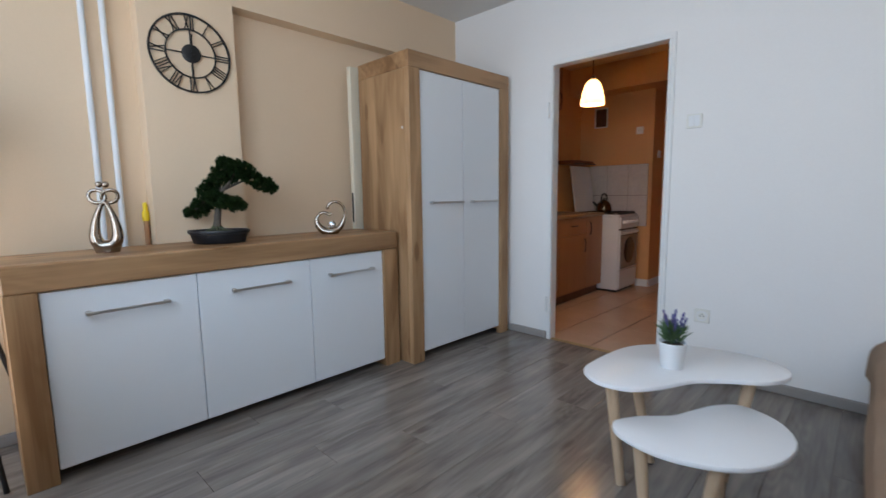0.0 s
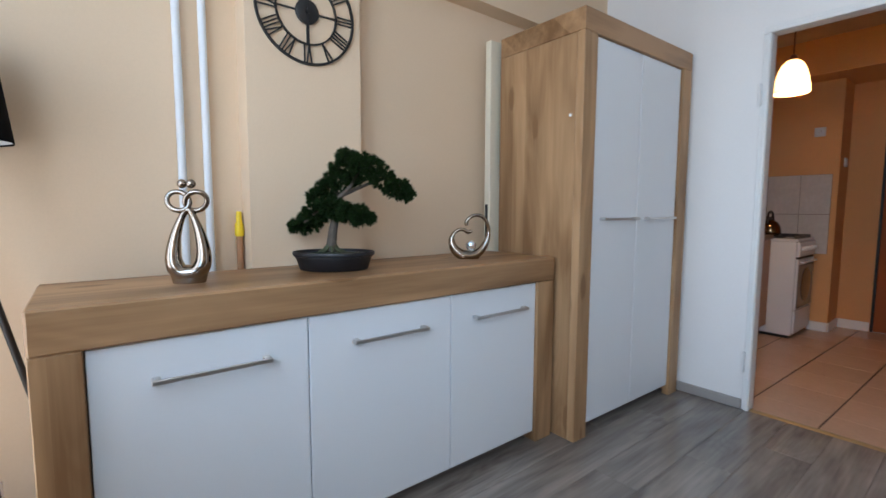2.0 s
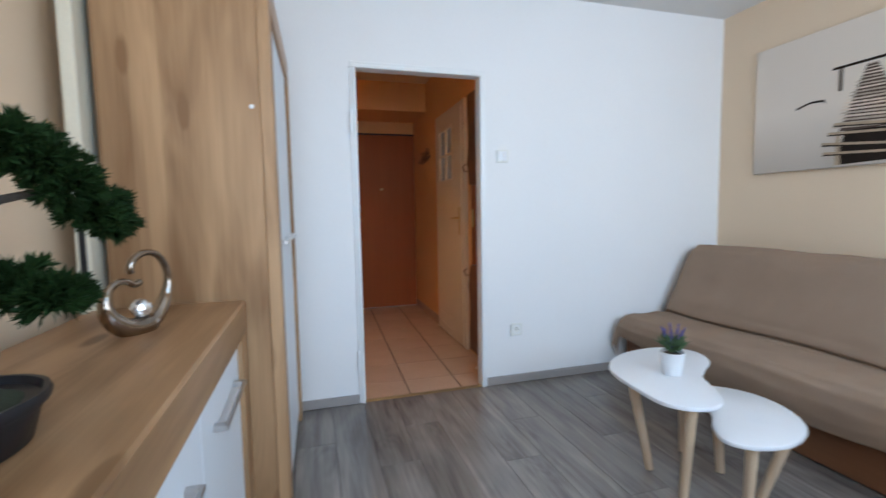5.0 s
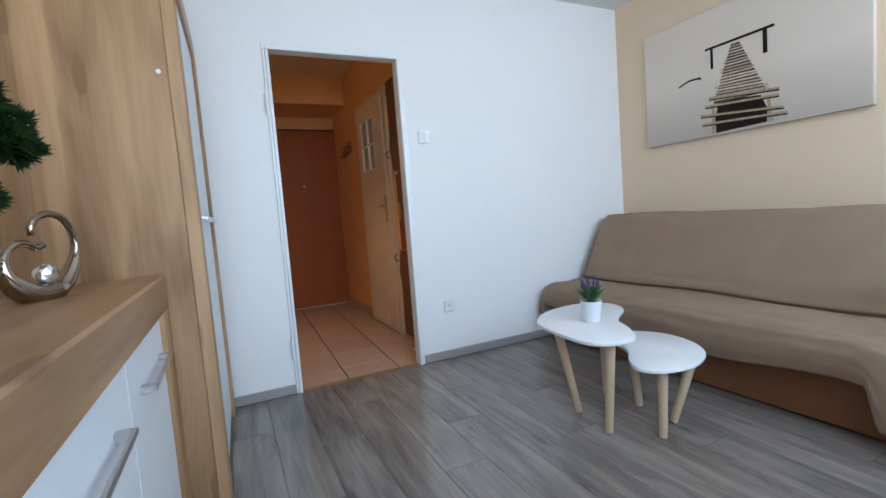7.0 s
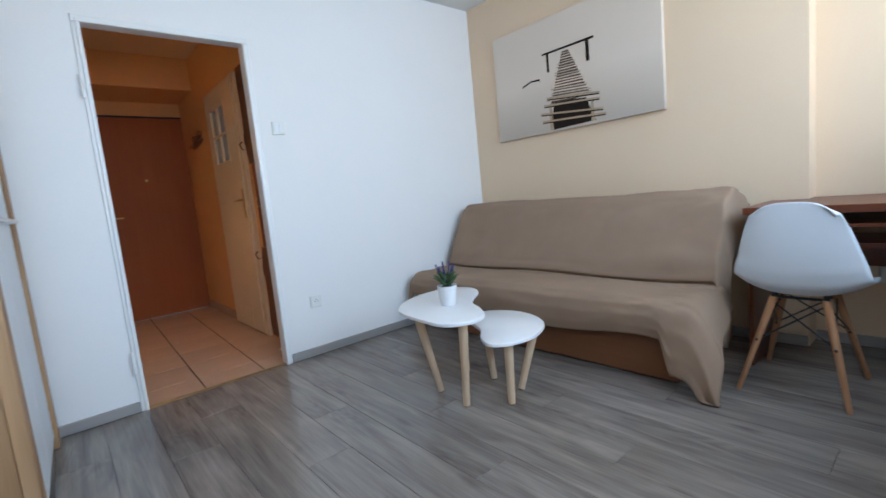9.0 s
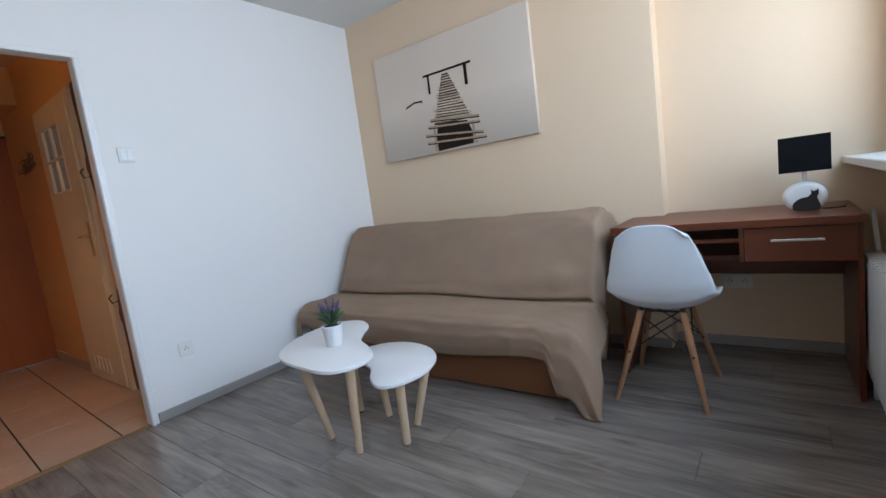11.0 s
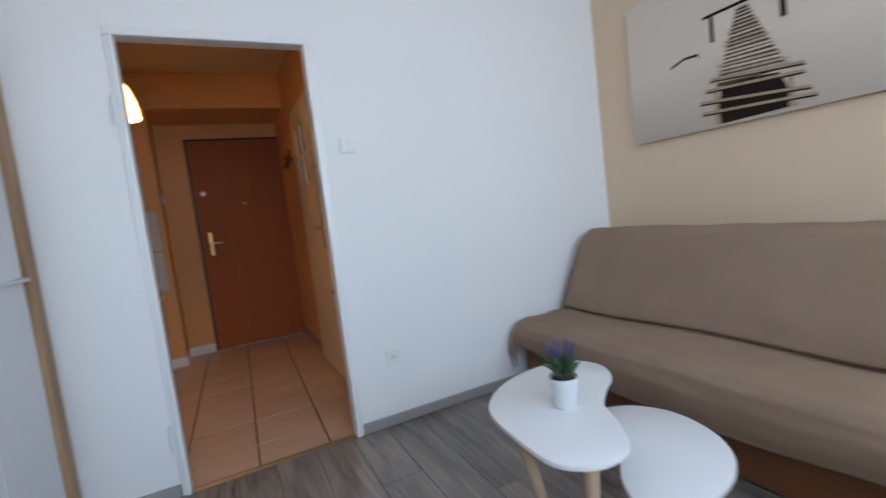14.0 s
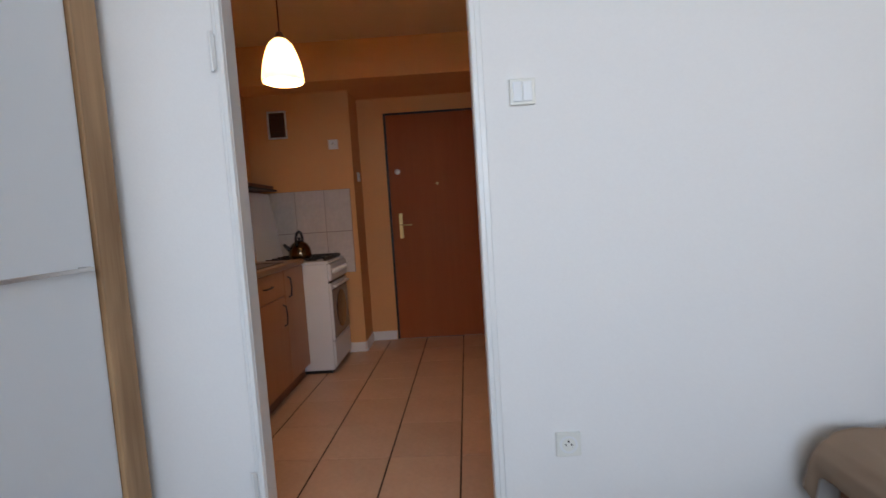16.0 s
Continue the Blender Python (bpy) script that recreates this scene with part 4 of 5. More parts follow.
# ---- potted lavender on the table ----
lav = thing("potted_lavender", (-0.255, 2.142, 0.4475), "small lavender plant in a tapered white pot", "plant")
part("pot", lathe(bmesh.new(), [(0.037, 0.0), (0.039, 0.002), (0.050, 0.096), (0.0515, 0.098), (0.0505, 0.101), (0.0465, 0.101), (0.044, 0.088), (0.002, 0.086)], 40), WHITE_PLASTIC, lav, "tapered white plastic pot", True)
SOIL = material("dark_soil", (0.03, 0.022, 0.016), 0.95, vary=0.3, scale=60, fine=200, bump=0.8)
part("soil", lathe(bmesh.new(), [(0.0443, 0.087), (0.030, 0.095), (0.002, 0.097)], 24), SOIL, lav, "", True)
LAV_LEAF = material("lavender_leaf", (0.075, 0.13, 0.055), 0.6, vary=0.3, scale=30, fine=200, bump=0.0)
LAVENDER = material("lavender_flower", (0.15, 0.13, 0.34), 0.8, vary=0.3, scale=60, fine=200, bump=0.0)
rg = random.Random(5)
bm = bmesh.new()
for k in range(150):
    a, t = rg.uniform(0, 6.283), rg.uniform(0.1, 1.05)
    b = Vector((0.028 * math.cos(a) * rg.random(), 0.028 * math.sin(a) * rg.random(), 0.098 + rg.uniform(0, 0.045)))
    w = Vector((math.cos(a) * t, math.sin(a) * t, 1.0)).normalized()
    ln = rg.uniform(0.03, 0.062)
    sd = w.cross(Vector((0, 0, 1))).normalized() * 0.0028
    bend = Vector((math.cos(a), math.sin(a), -0.4)) * ln * 0.25
    m = b + w * ln * 0.5
    vs = [bm.verts.new(p) for p in (b - sd * 0.6, b + sd * 0.6, m + sd, b + w * ln + bend, m - sd)]
    bm.faces.new(vs)
part("leaves", bm, LAV_LEAF, lav, "narrow grey-green leaves")
for dx, dy, h in ((-0.045, 0.020, 0.212), (-0.025, -0.015, 0.205), (0.00, 0.02, 0.222), (0.035, 0.005, 0.220), (0.050, -0.015, 0.205), (-0.015, 0.035, 0.200), (0.02, -0.03, 0.198)):
    bm = bmesh.new()
    tip = Vector((dx, dy, h))
    root = Vector((dx * 0.2, dy * 0.2, 0.10))
    for k in range(60):
        f = rg.uniform(0, 1)
        c = root.lerp(tip, 0.58 + 0.42 * f)
        a = rg.uniform(0, 6.283)
        r = 0.0095 * (1.05 - 0.6 * f)
        o = Vector((math.cos(a), math.sin(a), 0.7)) * r
        sd = Vector((-math.sin(a), math.cos(a), 0)) * 0.0030
        bm.faces.new([bm.verts.new(p) for p in (c - sd, c + sd, c + o + sd * 0.5, c + o - sd * 0.5)])
    rod(bm, root, tip, 0.0012, 0.0016, 6)
    part("flower_spike", bm, LAVENDER, lav, "purple flower spike")


# ---- switches and sockets ----
AGED_PLASTIC = material("aged_cream_plastic", (0.77, 0.765, 0.71), 0.4, vary=0.03, scale=10, fine=200, bump=0.02)
def socket(x, y, z, turn, gang=1, kind="socket"):
    label = {"socket": "white wall socket with an earth pin", "switch": "white double light switch on the wall"}[kind]
    o = thing("wall_" + kind, (x, y, z), label, kind, turn=turn)
    w = 0.041 if gang == 1 else 0.076
    part("frame", boxed(-w, w, -0.012, -0.0005, -0.041, 0.041, 0.003), AGED_PLASTIC, o)
    for c in ((0,) if gang == 1 else (-0.036, 0.036)):
        if kind == "socket":
            bm = bmesh.new()
            rings(bm, [[(c + r * math.cos(2 * math.pi * i / 28), yy, r * math.sin(2 * math.pi * i / 28)) for i in range(28)] for r, yy in ((0.030, -0.0095), (0.030, -0.013), (0.0235, -0.013), (0.022, -0.0115), (0.001, -0.0112))], cap=False)
            fr = part("insert", bm, WHITE_PLASTIC, o, "", True)
            bm = bmesh.new()
            for dx, dz in ((-0.0095, 0), (0.0095, 0), (0, 0.011)):
                rod(bm, (c + dx, -0.0135, dz), (c + dx, -0.0110, dz), 0.0032, n=10)
            part("contacts", bm, BLACK_METAL, fr, "dark socket holes")
        else:
            for s in (-1, 1):
                bm = boxed(c + (0.001 if s > 0 else -0.030), c + (0.030 if s > 0 else -0.001), -0.0155, -0.010, -0.031, 0.031, 0.002)
                part("rocker", bm, WHITE_PLASTIC, o)
    return o


socket(-0.440, N, 0.371, 0)
socket(-0.537, N, 1.530, 0, kind="switch")
socket(E2, 0.635, 0.385, -90, gang=2)
socket(-1.764, KN, 1.822, 0)
socket(-1.61, 5.95, 1.55, 90, kind="switch")

# ---- desk lamp ----
dl = thing("table_lamp", (1.07, 0.336, 0.8005), "table lamp with a round white base and black shade", "table lamp")
bm = bmesh.new()
loops = []
for x, k in ((-0.030, 0.72), (-0.028, 0.84), (-0.018, 0.96), (0.0, 1.0), (0.018, 0.96), (0.028, 0.84), (0.030, 0.72)):
    loops.append([(x, 0.082 * k * math.cos(2 * math.pi * i / 40), max(0.0, 0.063 + 0.068 * k * math.sin(2 * math.pi * i / 40))) for i in range(40)])
part("base", rings(bm, loops), WHITE_GLOSS, dl, "flattened round white ceramic base", True)
cat = smooth_loop(((-0.050, 0.004), (0.035, 0.004), (0.046, 0.020), (0.040, 0.040), (0.016, 0.058), (-0.010, 0.064), (-0.022, 0.080), (-0.020, 0.096), (-0.028, 0.088), (-0.040, 0.090), (-0.046, 0.098), (-0.048, 0.076), (-0.042, 0.060), (-0.048, 0.040)), 4)
part("silhouette", rings(bmesh.new(), [[(x, p.x, p.y) for p in cat] for x in (-0.0335, -0.029)]), BLACK_METAL, dl, "black cat-shaped silhouette")
part("stem", rod(bmesh.new(), (0, 0, 0.125), (0, 0, 0.20), 0.008, n=14), WHITE_GLOSS, dl)
bm = bmesh.new()
sh = [(0.055, 0.092), (-0.055, 0.092), (-0.055, -0.092), (0.055, -0.092)]
rings(bm, [[(x * k, y * k, z) for x, y in sh] for k, z in ((1.0, 0.178), (1.0, 0.335), (0.96, 0.335), (0.96, 0.178), (1.0, 0.178))], cap=False)
box(bm, -0.05, 0.05, -0.003, 0.003, 0.196, 0.200)
part("shade", bm, BLACK_FABRIC, dl, "rectangular black fabric shade")
part("cord", tube(bmesh.new(), [(0.0, -0.06, 0.004), (-0.01, -0.10, 0.004), (0.03, -0.14, 0.004), (0.10, -0.15, 0.004)], 0.003, 8), BLACK_PLASTIC, dl)

# ---- window wall ----
setting("window_sill", boxed(WX0 - 0.04, E2 - 0.001, -0.05, 0.175, 0.985, 1.018, 0.004), STONE, "pale stone window sill above the radiator", "window sill")
win = setting("window_1", boxed(WX0, WX1, -0.16, -0.10, WZ0, WZ0 + 0.06, 0.004), WHITE_GLOSS, "wide white-framed window in three casements", "window")
part("window_frame", boxed(WX0, WX1, -0.16, -0.10, WZ1 - 0.06, WZ1, 0.004), WHITE_GLOSS, win)
CASE = (WX1 - WX0 - 0.06) / 3
for x in (WX0, WX0 + CASE, WX0 + 2 * CASE, WX1 - 0.06):
    part("mullion", boxed(x, x + 0.06, -0.16, -0.10, WZ0 + 0.061, WZ1 - 0.061, 0.004), WHITE_GLOSS, win)
GLASS = bpy.data.materials.new("window_glass")
GLASS.use_nodes = True
g = GLASS.node_tree
gl, tr, mx = g.nodes.new("ShaderNodeBsdfGlossy"), g.nodes.new("ShaderNodeBsdfTransparent"), g.nodes.new("ShaderNodeMixShader")
gl.inputs["Roughness"].default_value = 0.02
mx.inputs[0].default_value = 0.06
g.links.new(tr.outputs[0], mx.inputs[1])
g.links.new(gl.outputs[0], mx.inputs[2])
g.links.new(mx.outputs[0], g.nodes["Material Output"].inputs[0])
for k in range(3):
    p = part("pane", boxed(WX0 + 0.061 + CASE * k, WX0 + CASE - 0.001 + CASE * k, -0.136, -0.130, WZ0 + 0.062, WZ1 - 0.062), GLASS, win)
    p.visible_shadow = False

balc = setting("door_2", boxed(BX0, BX1, -0.16, -0.10, BZ0, BZ0 + 0.06, 0.004), WHITE_GLOSS, "white-framed glazed balcony door", "door")
part("head", boxed(BX0, BX1, -0.16, -0.10, WZ1 - 0.06, WZ1, 0.004), WHITE_GLOSS, balc)
for x in (BX0, BX1 - 0.06):
    part("stile", boxed(x, x + 0.06, -0.16, -0.10, BZ0 + 0.061, WZ1 - 0.061, 0.004), WHITE_GLOSS, balc)
p = part("pane", boxed(BX0 + 0.061, BX1 - 0.061, -0.136, -0.130, BZ0 + 0.062, WZ1 - 0.062), GLASS, balc)
p.visible_shadow = False

rad = thing("radiator", (0.10, 0.095, 0), "white ribbed steel radiator below the window", "radiator")
for k in range(34):
    x = 0.855 - 0.052 * k
    bm = boxed(x - 0.020, x + 0.020, -0.058, 0.058, 0.115, 0.615, 0.010, 2)
    part("column", bm, WHITE_GLOSS, rad, "", True)
for z in (0.145, 0.585):
    part("header", rod(bmesh.new(), (0.875, 0, z), (-0.90, 0, z), 0.017, n=16), WHITE_GLOSS, rad, "", True)
bm = rod(bmesh.new(), (0.87, 0, 0.60), (0.97, 0.0, 0.60), 0.012, n=14)
rod(bm, (0.895, 0.0, 0.60), (0.895, 0.06, 0.60), 0.016, 0.014, 14)
part("valve", bm, WHITE_PLASTIC, rad, "white radiator valve", True)
part("supply_pipe", rod(bmesh.new(), (0.965, 0, 0.60), (1.32, -0.03, 0.74), 0.010, n=12), PIPE, rad, "", True)
for x in (0.80, -0.80):
    part("bracket_foot", boxed(x - 0.012, x + 0.012, -0.04, 0.04, 0, 0.118, 0.002), WHITE_GLOSS, rad)

topi = thing("topiary_ball", (0.36, 0.075, 1.0185), "round clipped green plant ball on the sill", "plant")
part("pot", lathe(bmesh.new(), [(0.035, 0), (0.048, 0.06), (0.050, 0.064), (0.044, 0.064), (0.040, 0.052), (0.002, 0.05)], 28), WHITE_PLASTIC, topi, "small white pot", True)
rg = random.Random(3)
bm = bmesh.new()
TOPI = material("boxwood_leaf", (0.05, 0.11, 0.035), 0.5, vary=0.3, scale=30, fine=200, bump=0.0)
for k in range(1500):
    a, b = rg.uniform(0, 6.283), rg.uniform(-1, 1)
    q = math.sqrt(1 - b * b)
    n = Vector((q * math.cos(a), q * math.sin(a), b))
    c = Vector((0, 0, 0.125)) + n * rg.uniform(0.055, 0.078)
    u = (n.orthogonal() + Vector((rg.uniform(-1, 1), rg.uniform(-1, 1), rg.uniform(-1, 1))) * 0.8).normalized()
    w = n.cross(u).normalized() * 0.004
    u = (u + n * rg.uniform(0, 1)).normalized() * 0.011
    bm.faces.new([bm.verts.new(c + v) for v in (Vector(), u * 0.5 + w, u, u * 0.5 - w)])
part("leaves", bm, TOPI, topi, "small dense green leaves")

# ---- hall and kitchen ----
ent = setting("door_1", boxed(-1.348, -0.483, HN - 0.004, HN + 0.045, 0.006, 2.110, 0.002), DOOR_BROWN, "closed brown foil entrance door in a dark frame", "door")
for x0, x1, z0, z1 in ((-1.3695, -1.3495, 0, 2.1295), (-0.4815, -0.4635, 0, 2.1295), (-1.349, -0.482, 2.1115, 2.1295)):
    part("door_frame", boxed(x0, x1, HN - 0.010, HN + 0.06, z0, z1, 0.002), BLACK_METAL, ent, "thin dark steel frame")
bm = boxed(-1.282, -1.248, HN - 0.012, HN - 0.0035, 0.965, 1.20, 0.003)
handle_plate = part("handle_plate", bm, BRASS, ent, "brass lock plate")
bm = rod(bmesh.new(), (-1.265, HN - 0.010, 1.09), (-1.265, HN - 0.055, 1.09), 0.009)
rod(bm, (-1.270, HN - 0.052, 1.09), (-1.160, HN - 0.052, 1.088), 0.008, 0.007)
part("lever", bm, BRASS, handle_plate, "brass lever", True)
bm = lathe(bmesh.new(), [(0.026, 0), (0.026, 0.006), (0.012, 0.011), (0.010, 0.011)], 24)
bmesh.ops.transform(bm, matrix=pose(-1.268, HN - 0.003, 1.588, 90, 0, 0), verts=bm.verts)
part("upper_lock", bm, STEEL, ent, "round steel cylinder lock", True)
bm = lathe(bmesh.new(), [(0.014, 0), (0.013, 0.005), (0.006, 0.006)], 18)
bmesh.ops.transform(bm, matrix=pose(-0.903, HN - 0.003, 1.460, 90, 0, 0), verts=bm.verts)
part("peephole", bm, BRASS, ent, "small brass peephole", True)

# bathroom door
BW = 0.765
bath = thing("bathroom_door", (-0.508, 4.955, 0), "closed tan-cream bathroom door with a four-pane window", "door", turn=-90)
bath_leaf = boxed(0, 0.115, -0.02, 0.02, 0.012, 2.055, 0.002)
box(bath_leaf, 0.535, BW, -0.02, 0.02, 0.012, 2.055, 0.002)
box(bath_leaf, 0.115, 0.535, -0.02, 0.02, 0.012, 1.45, 0.0)
box(bath_leaf, 0.115, 0.535, -0.02, 0.02, 1.945, 2.055, 0.0)
part("leaf", bath_leaf, BATH_PAINT, bath)
for x0, x1, z0, z1 in ((0.115, 0.135, 1.45, 1.945), (0.515, 0.535, 1.45, 1.945), (0.315, 0.335, 1.47, 1.925), (0.135, 0.515, 1.45, 1.47), (0.135, 0.515, 1.925, 1.945), (0.135, 0.515, 1.688, 1.706)):
    part("glazing_bar", boxed(x0, x1, -0.0235, 0.0235, z0, z1, 0.003), BATH_PAINT, bath)
FROST = material("frosted_glass", (0.42, 0.45, 0.46), 0.25, vary=0.1, scale=20, fine=120, bump=0.3)
for x0, x1 in ((0.136, 0.314), (0.336, 0.514)):
    for z0, z1 in ((1.471, 1.687), (1.707, 1.924)):
        part("pane", boxed(x0, x1, -0.004, 0.004, z0, z1), FROST, bath, "frosted glass pane")
hp = part("handle_plate", boxed(0.698, 0.734, -0.0275, -0.0195, 0.975, 1.215, 0.003), BRASS, bath, "brass handle plate")
bm = rod(bmesh.new(), (0.716, -0.024, 1.12), (0.716, -0.065, 1.12), 0.009)
rod(bm, (0.722, -0.062, 1.12), (0.605, -0.062, 1.118), 0.009, 0.007)
part("lever", bm, BRASS, hp, "brass lever", True)
for k in range(5):
    bm = boxed(0.13 + 0.085 * k, 0.17 + 0.085 * k, -0.0225, -0.0198, 0.085, 0.195, 0.003)
    part("vent_slot", bm, BATH_PAINT, bath, "moulded vent slot")
bm = boxed(HE - 0.022, HE - 0.0005, 4.960, 5.010, 0, 2.10, 0.002)
box(bm, HE - 0.030, HE - 0.0005, 4.122, 4.188, 0, 2.10, 0.002)
box(bm, HE - 0.022, HE - 0.0005, 4.1885, 4.9595, 2.062, 2.10, 0.002)
setting("door_casing_bathroom", bm, BATH_PAINT, "cream painted bathroom door casing", "door frame")

mir = thing("hall_mirror", (HE - 0.001, 3.925, 0), "narrow hall mirror between carved dark wooden panels", "mirror")


def carved(z0, z1, flip):
    ys = []
    n = 26
    for i in range(n + 1):
        f = i / n
        g2 = 1 - f if flip else f
        ys.append((0.125 + 0.012 * math.sin(g2 * 9) - 0.030 * max(0, 1 - g2 * 5) + (0.018 if 0.2 < g2 < 0.34 else 0), z0 + (z1 - z0) * f))
    outline = [(y, z) for y, z in ys] + [(-y, z) for y, z in ys[::-1]]
    return rings(bmesh.new(), [[(x, y, z) for y, z in outline] for x in (-0.022, 0.0)])


part("upper_panel", carved(1.385, 2.10, False), DARK_WOOD, mir, "carved dark wood panel with pegs")
part("lower_panel", carved(0.03, 0.74, True), DARK_WOOD, mir, "carved dark wood panel")
MIRROR = material("mirror_glass", (0.88, 0.89, 0.88), 0.02, 1.0, vary=0.0, bump=0.0)
part("glass", boxed(-0.008, -0.001, -0.10, 0.10, 0.742, 1.383, 0.001), MIRROR, mir, "mirror glass")
for z in (1.50, 0.66):
    part("hook", tube(bmesh.new(), [(-0.022, 0.10 + 0.0, z), (-0.060, 0.10, z - 0.01), (-0.075, 0.10, z + 0.03), (-0.055, 0.10, z + 0.05)], 0.006, 8), DARK_WOOD, mir, "curved wooden coat hook")

hooks = thing("coat_rack", (HE - 0.001, 5.47, 1.77), "small curled bronze wire coat rack on the wall", "coat rack")
BRONZE = material("bronze_wire", (0.20, 0.105, 0.05), 0.45, 0.5, vary=0.1, scale=20, fine=200, bump=0.05)
part("backplate", boxed(-0.006, 0, -0.16, 0.16, -0.012, 0.012, 0.002), BRONZE, hooks)
for k in range(5):
    y = -0.14 + 0.07 * k
    spiral = [(-0.010 - 0.012 * (i % 2), y + (0.056 - 0.0032 * i) * math.cos(i * 0.6 + k), 0.02 + (0.085 - 0.0046 * i) * math.sin(i * 0.6 + k)) for i in range(16)]
    part("wire_curl", tube(bmesh.new(), spiral, 0.0034, 6), BRONZE, hooks)
    part("hook", tube(bmesh.new(), [(-0.006, y, 0.0), (-0.03, y, -0.045), (-0.055, y, -0.05), (-0.065, y, -0.025)], 0.0042, 7), BRONZE, hooks)


def base_unit(y0, y1, drawer):
    u = thing("base_cabinet", (-2.2, (y0 + y1) / 2, 0), "reddish-brown kitchen base cabinet with a %s" % ("drawer above its door" if drawer else "single tall door"), "cabinet", "kitchen base cabinets")
    hw = (y1 - y0) / 2
    part("body", boxed(-0.295, 0.250, -hw, hw, 0.09, 0.862), KITCHEN_WOOD, u)
    part("plinth", boxed(-0.28, 0.225, -hw, hw, 0.0, 0.0895), DARK_WOOD, u, "dark plinth")
    z1 = 0.685 if drawer else 0.858
    d = part("door", boxed(0.252, 0.270, -hw + 0.002, hw - 0.002, 0.095, z1, 0.002), KITCHEN_WOOD, u)
    hy = hw - 0.055 if drawer else -hw + 0.06
    part("handle", tube(bmesh.new(), [(0.270, hy, z1 - 0.19), (0.290, hy, z1 - 0.18), (0.295, hy, z1 - 0.12), (0.290, hy, z1 - 0.06), (0.270, hy, z1 - 0.05)], 0.005, 8), BLACK_METAL, d, "dark bow handle", True)
    if drawer:
        w = part("drawer", boxed(0.252, 0.270, -hw + 0.002, hw - 0.002, 0.690, 0.858, 0.002), KITCHEN_WOOD, u)
        part("handle", tube(bmesh.new(), [(0.270, -0.06, 0.78), (0.290, -0.05, 0.78), (0.294, 0, 0.78), (0.290, 0.05, 0.78), (0.270, 0.06, 0.78)], 0.005, 8), BLACK_METAL, w, "dark bow handle", True)


base_unit(3.70, 4.26, False)
base_unit(4.262, 4.822, True)
base_unit(4.824, 5.205, False)
worktop = part("kitchen_worktop", boxed(W + 0.001, -1.915, 3.69, 5.208, 0.8625, 0.897, 0.005, 2), wood("worktop_laminate", (0.30, 0.19, 0.11), (0.20, 0.12, 0.07), "Y", 0.35, ring=12), None)
tagged(worktop, "brown laminate kitchen worktop on the base cabinets", "worktop")
sink = thing("kitchen_sink", (-2.18, 4.62, 0.8975), "brown inset kitchen sink in the worktop", "sink")
bm = bmesh.new()
rings(bm, [[(x * k, y * k, z) for x, y in ((0.20, 0.36), (-0.20, 0.36), (-0.20, -0.36), (0.20, -0.36))] for k, z in ((1.0, 0.0), (0.99, 0.006), (0.9, 0.006), (0.88, 0.002), (0.01, 0.001))])
part("basin", bm, material("brown_sink", (0.07, 0.045, 0.03), 0.35, vary=0.1, scale=20, fine=200, bump=0.1), sink)
bm = rod(bmesh.new(), (-0.16, 0, 0.004), (-0.16, 0, 0.16), 0.014, n=16)
tube(bm, [(-0.16, 0, 0.15), (-0.15, 0, 0.21), (-0.09, 0, 0.225), (-0.02, 0, 0.18)], 0.010, 10)
part("tap", bm, STEEL, sink, "steel tap", True)

stove = thing("gas_stove", (-2.035, 5.468, 0), "white freestanding gas stove with its lid raised", "stove")
STOVE_WHITE = material("stove_enamel", (0.72, 0.735, 0.76), 0.25, vary=0.03, scale=5, fine=120, bump=0.02)
part("body", boxed(-0.30, 0.285, -0.248, 0.248, 0.025, 0.845, 0.006), STOVE_WHITE, stove)
part("plinth", boxed(-0.28, 0.26, -0.235, 0.235, 0.0, 0.026), BLACK_METAL, stove)
part("hob", boxed(-0.30, 0.295, -0.25, 0.25, 0.8455, 0.868, 0.006), STOVE_WHITE, stove)
od = part("oven_door", boxed(0.2865, 0.305, -0.243, 0.243, 0.255, 0.695, 0.004), STOVE_WHITE, stove, "white oven door with a round dark window")
bm = lathe(bmesh.new(), [(0.150, 0), (0.150, 0.003), (0.13, 0.005), (0.002, 0.005)], 40)
bmesh.ops.transform(bm, matrix=pose(0.3093, 0, 0.465, 0, 90, 0), verts=bm.verts)
part("window", bm, material("oven_glass", (0.03, 0.028, 0.026), 0.12, vary=0.05, bump=0.0), od, "round dark glass", True)
bm = rod(bmesh.new(), (0.328, -0.20, 0.668), (0.328, 0.20, 0.668), 0.009, n=12)
for y in (-0.18, 0.18):
    rod(bm, (0.303, y, 0.668), (0.328, y, 0.668), 0.007, n=10)
part("handle", bm, WHITE_PLASTIC, od, "", True)
part("door_seal", boxed(0.3052, 0.3070, -0.232, 0.232, 0.268, 0.645, 0.0008), BLACK_METAL, od, "dark edge of the oven glass")
part("door_glass", boxed(0.3072, 0.3095, -0.222, 0.222, 0.278, 0.635, 0.001), material("grey_oven_glass", (0.30, 0.265, 0.24), 0.15, vary=0.06, bump=0.0), od, "grey tinted oven glass")
# black strip added as the shade between oven door and control panel
part("gap", boxed(0.2862, 0.297, -0.246, 0.246, 0.697, 0.712), BLACK_METAL, stove, "black strip for the shade in the gap over the oven door")
part("drawer", boxed(0.2865, 0.303, -0.243, 0.243, 0.05, 0.245, 0.004), STOVE_WHITE, stove)
part("control_panel", boxed(0.2865, 0.310, -0.246, 0.246, 0.714, 0.842, 0.006), STOVE_WHITE, stove)
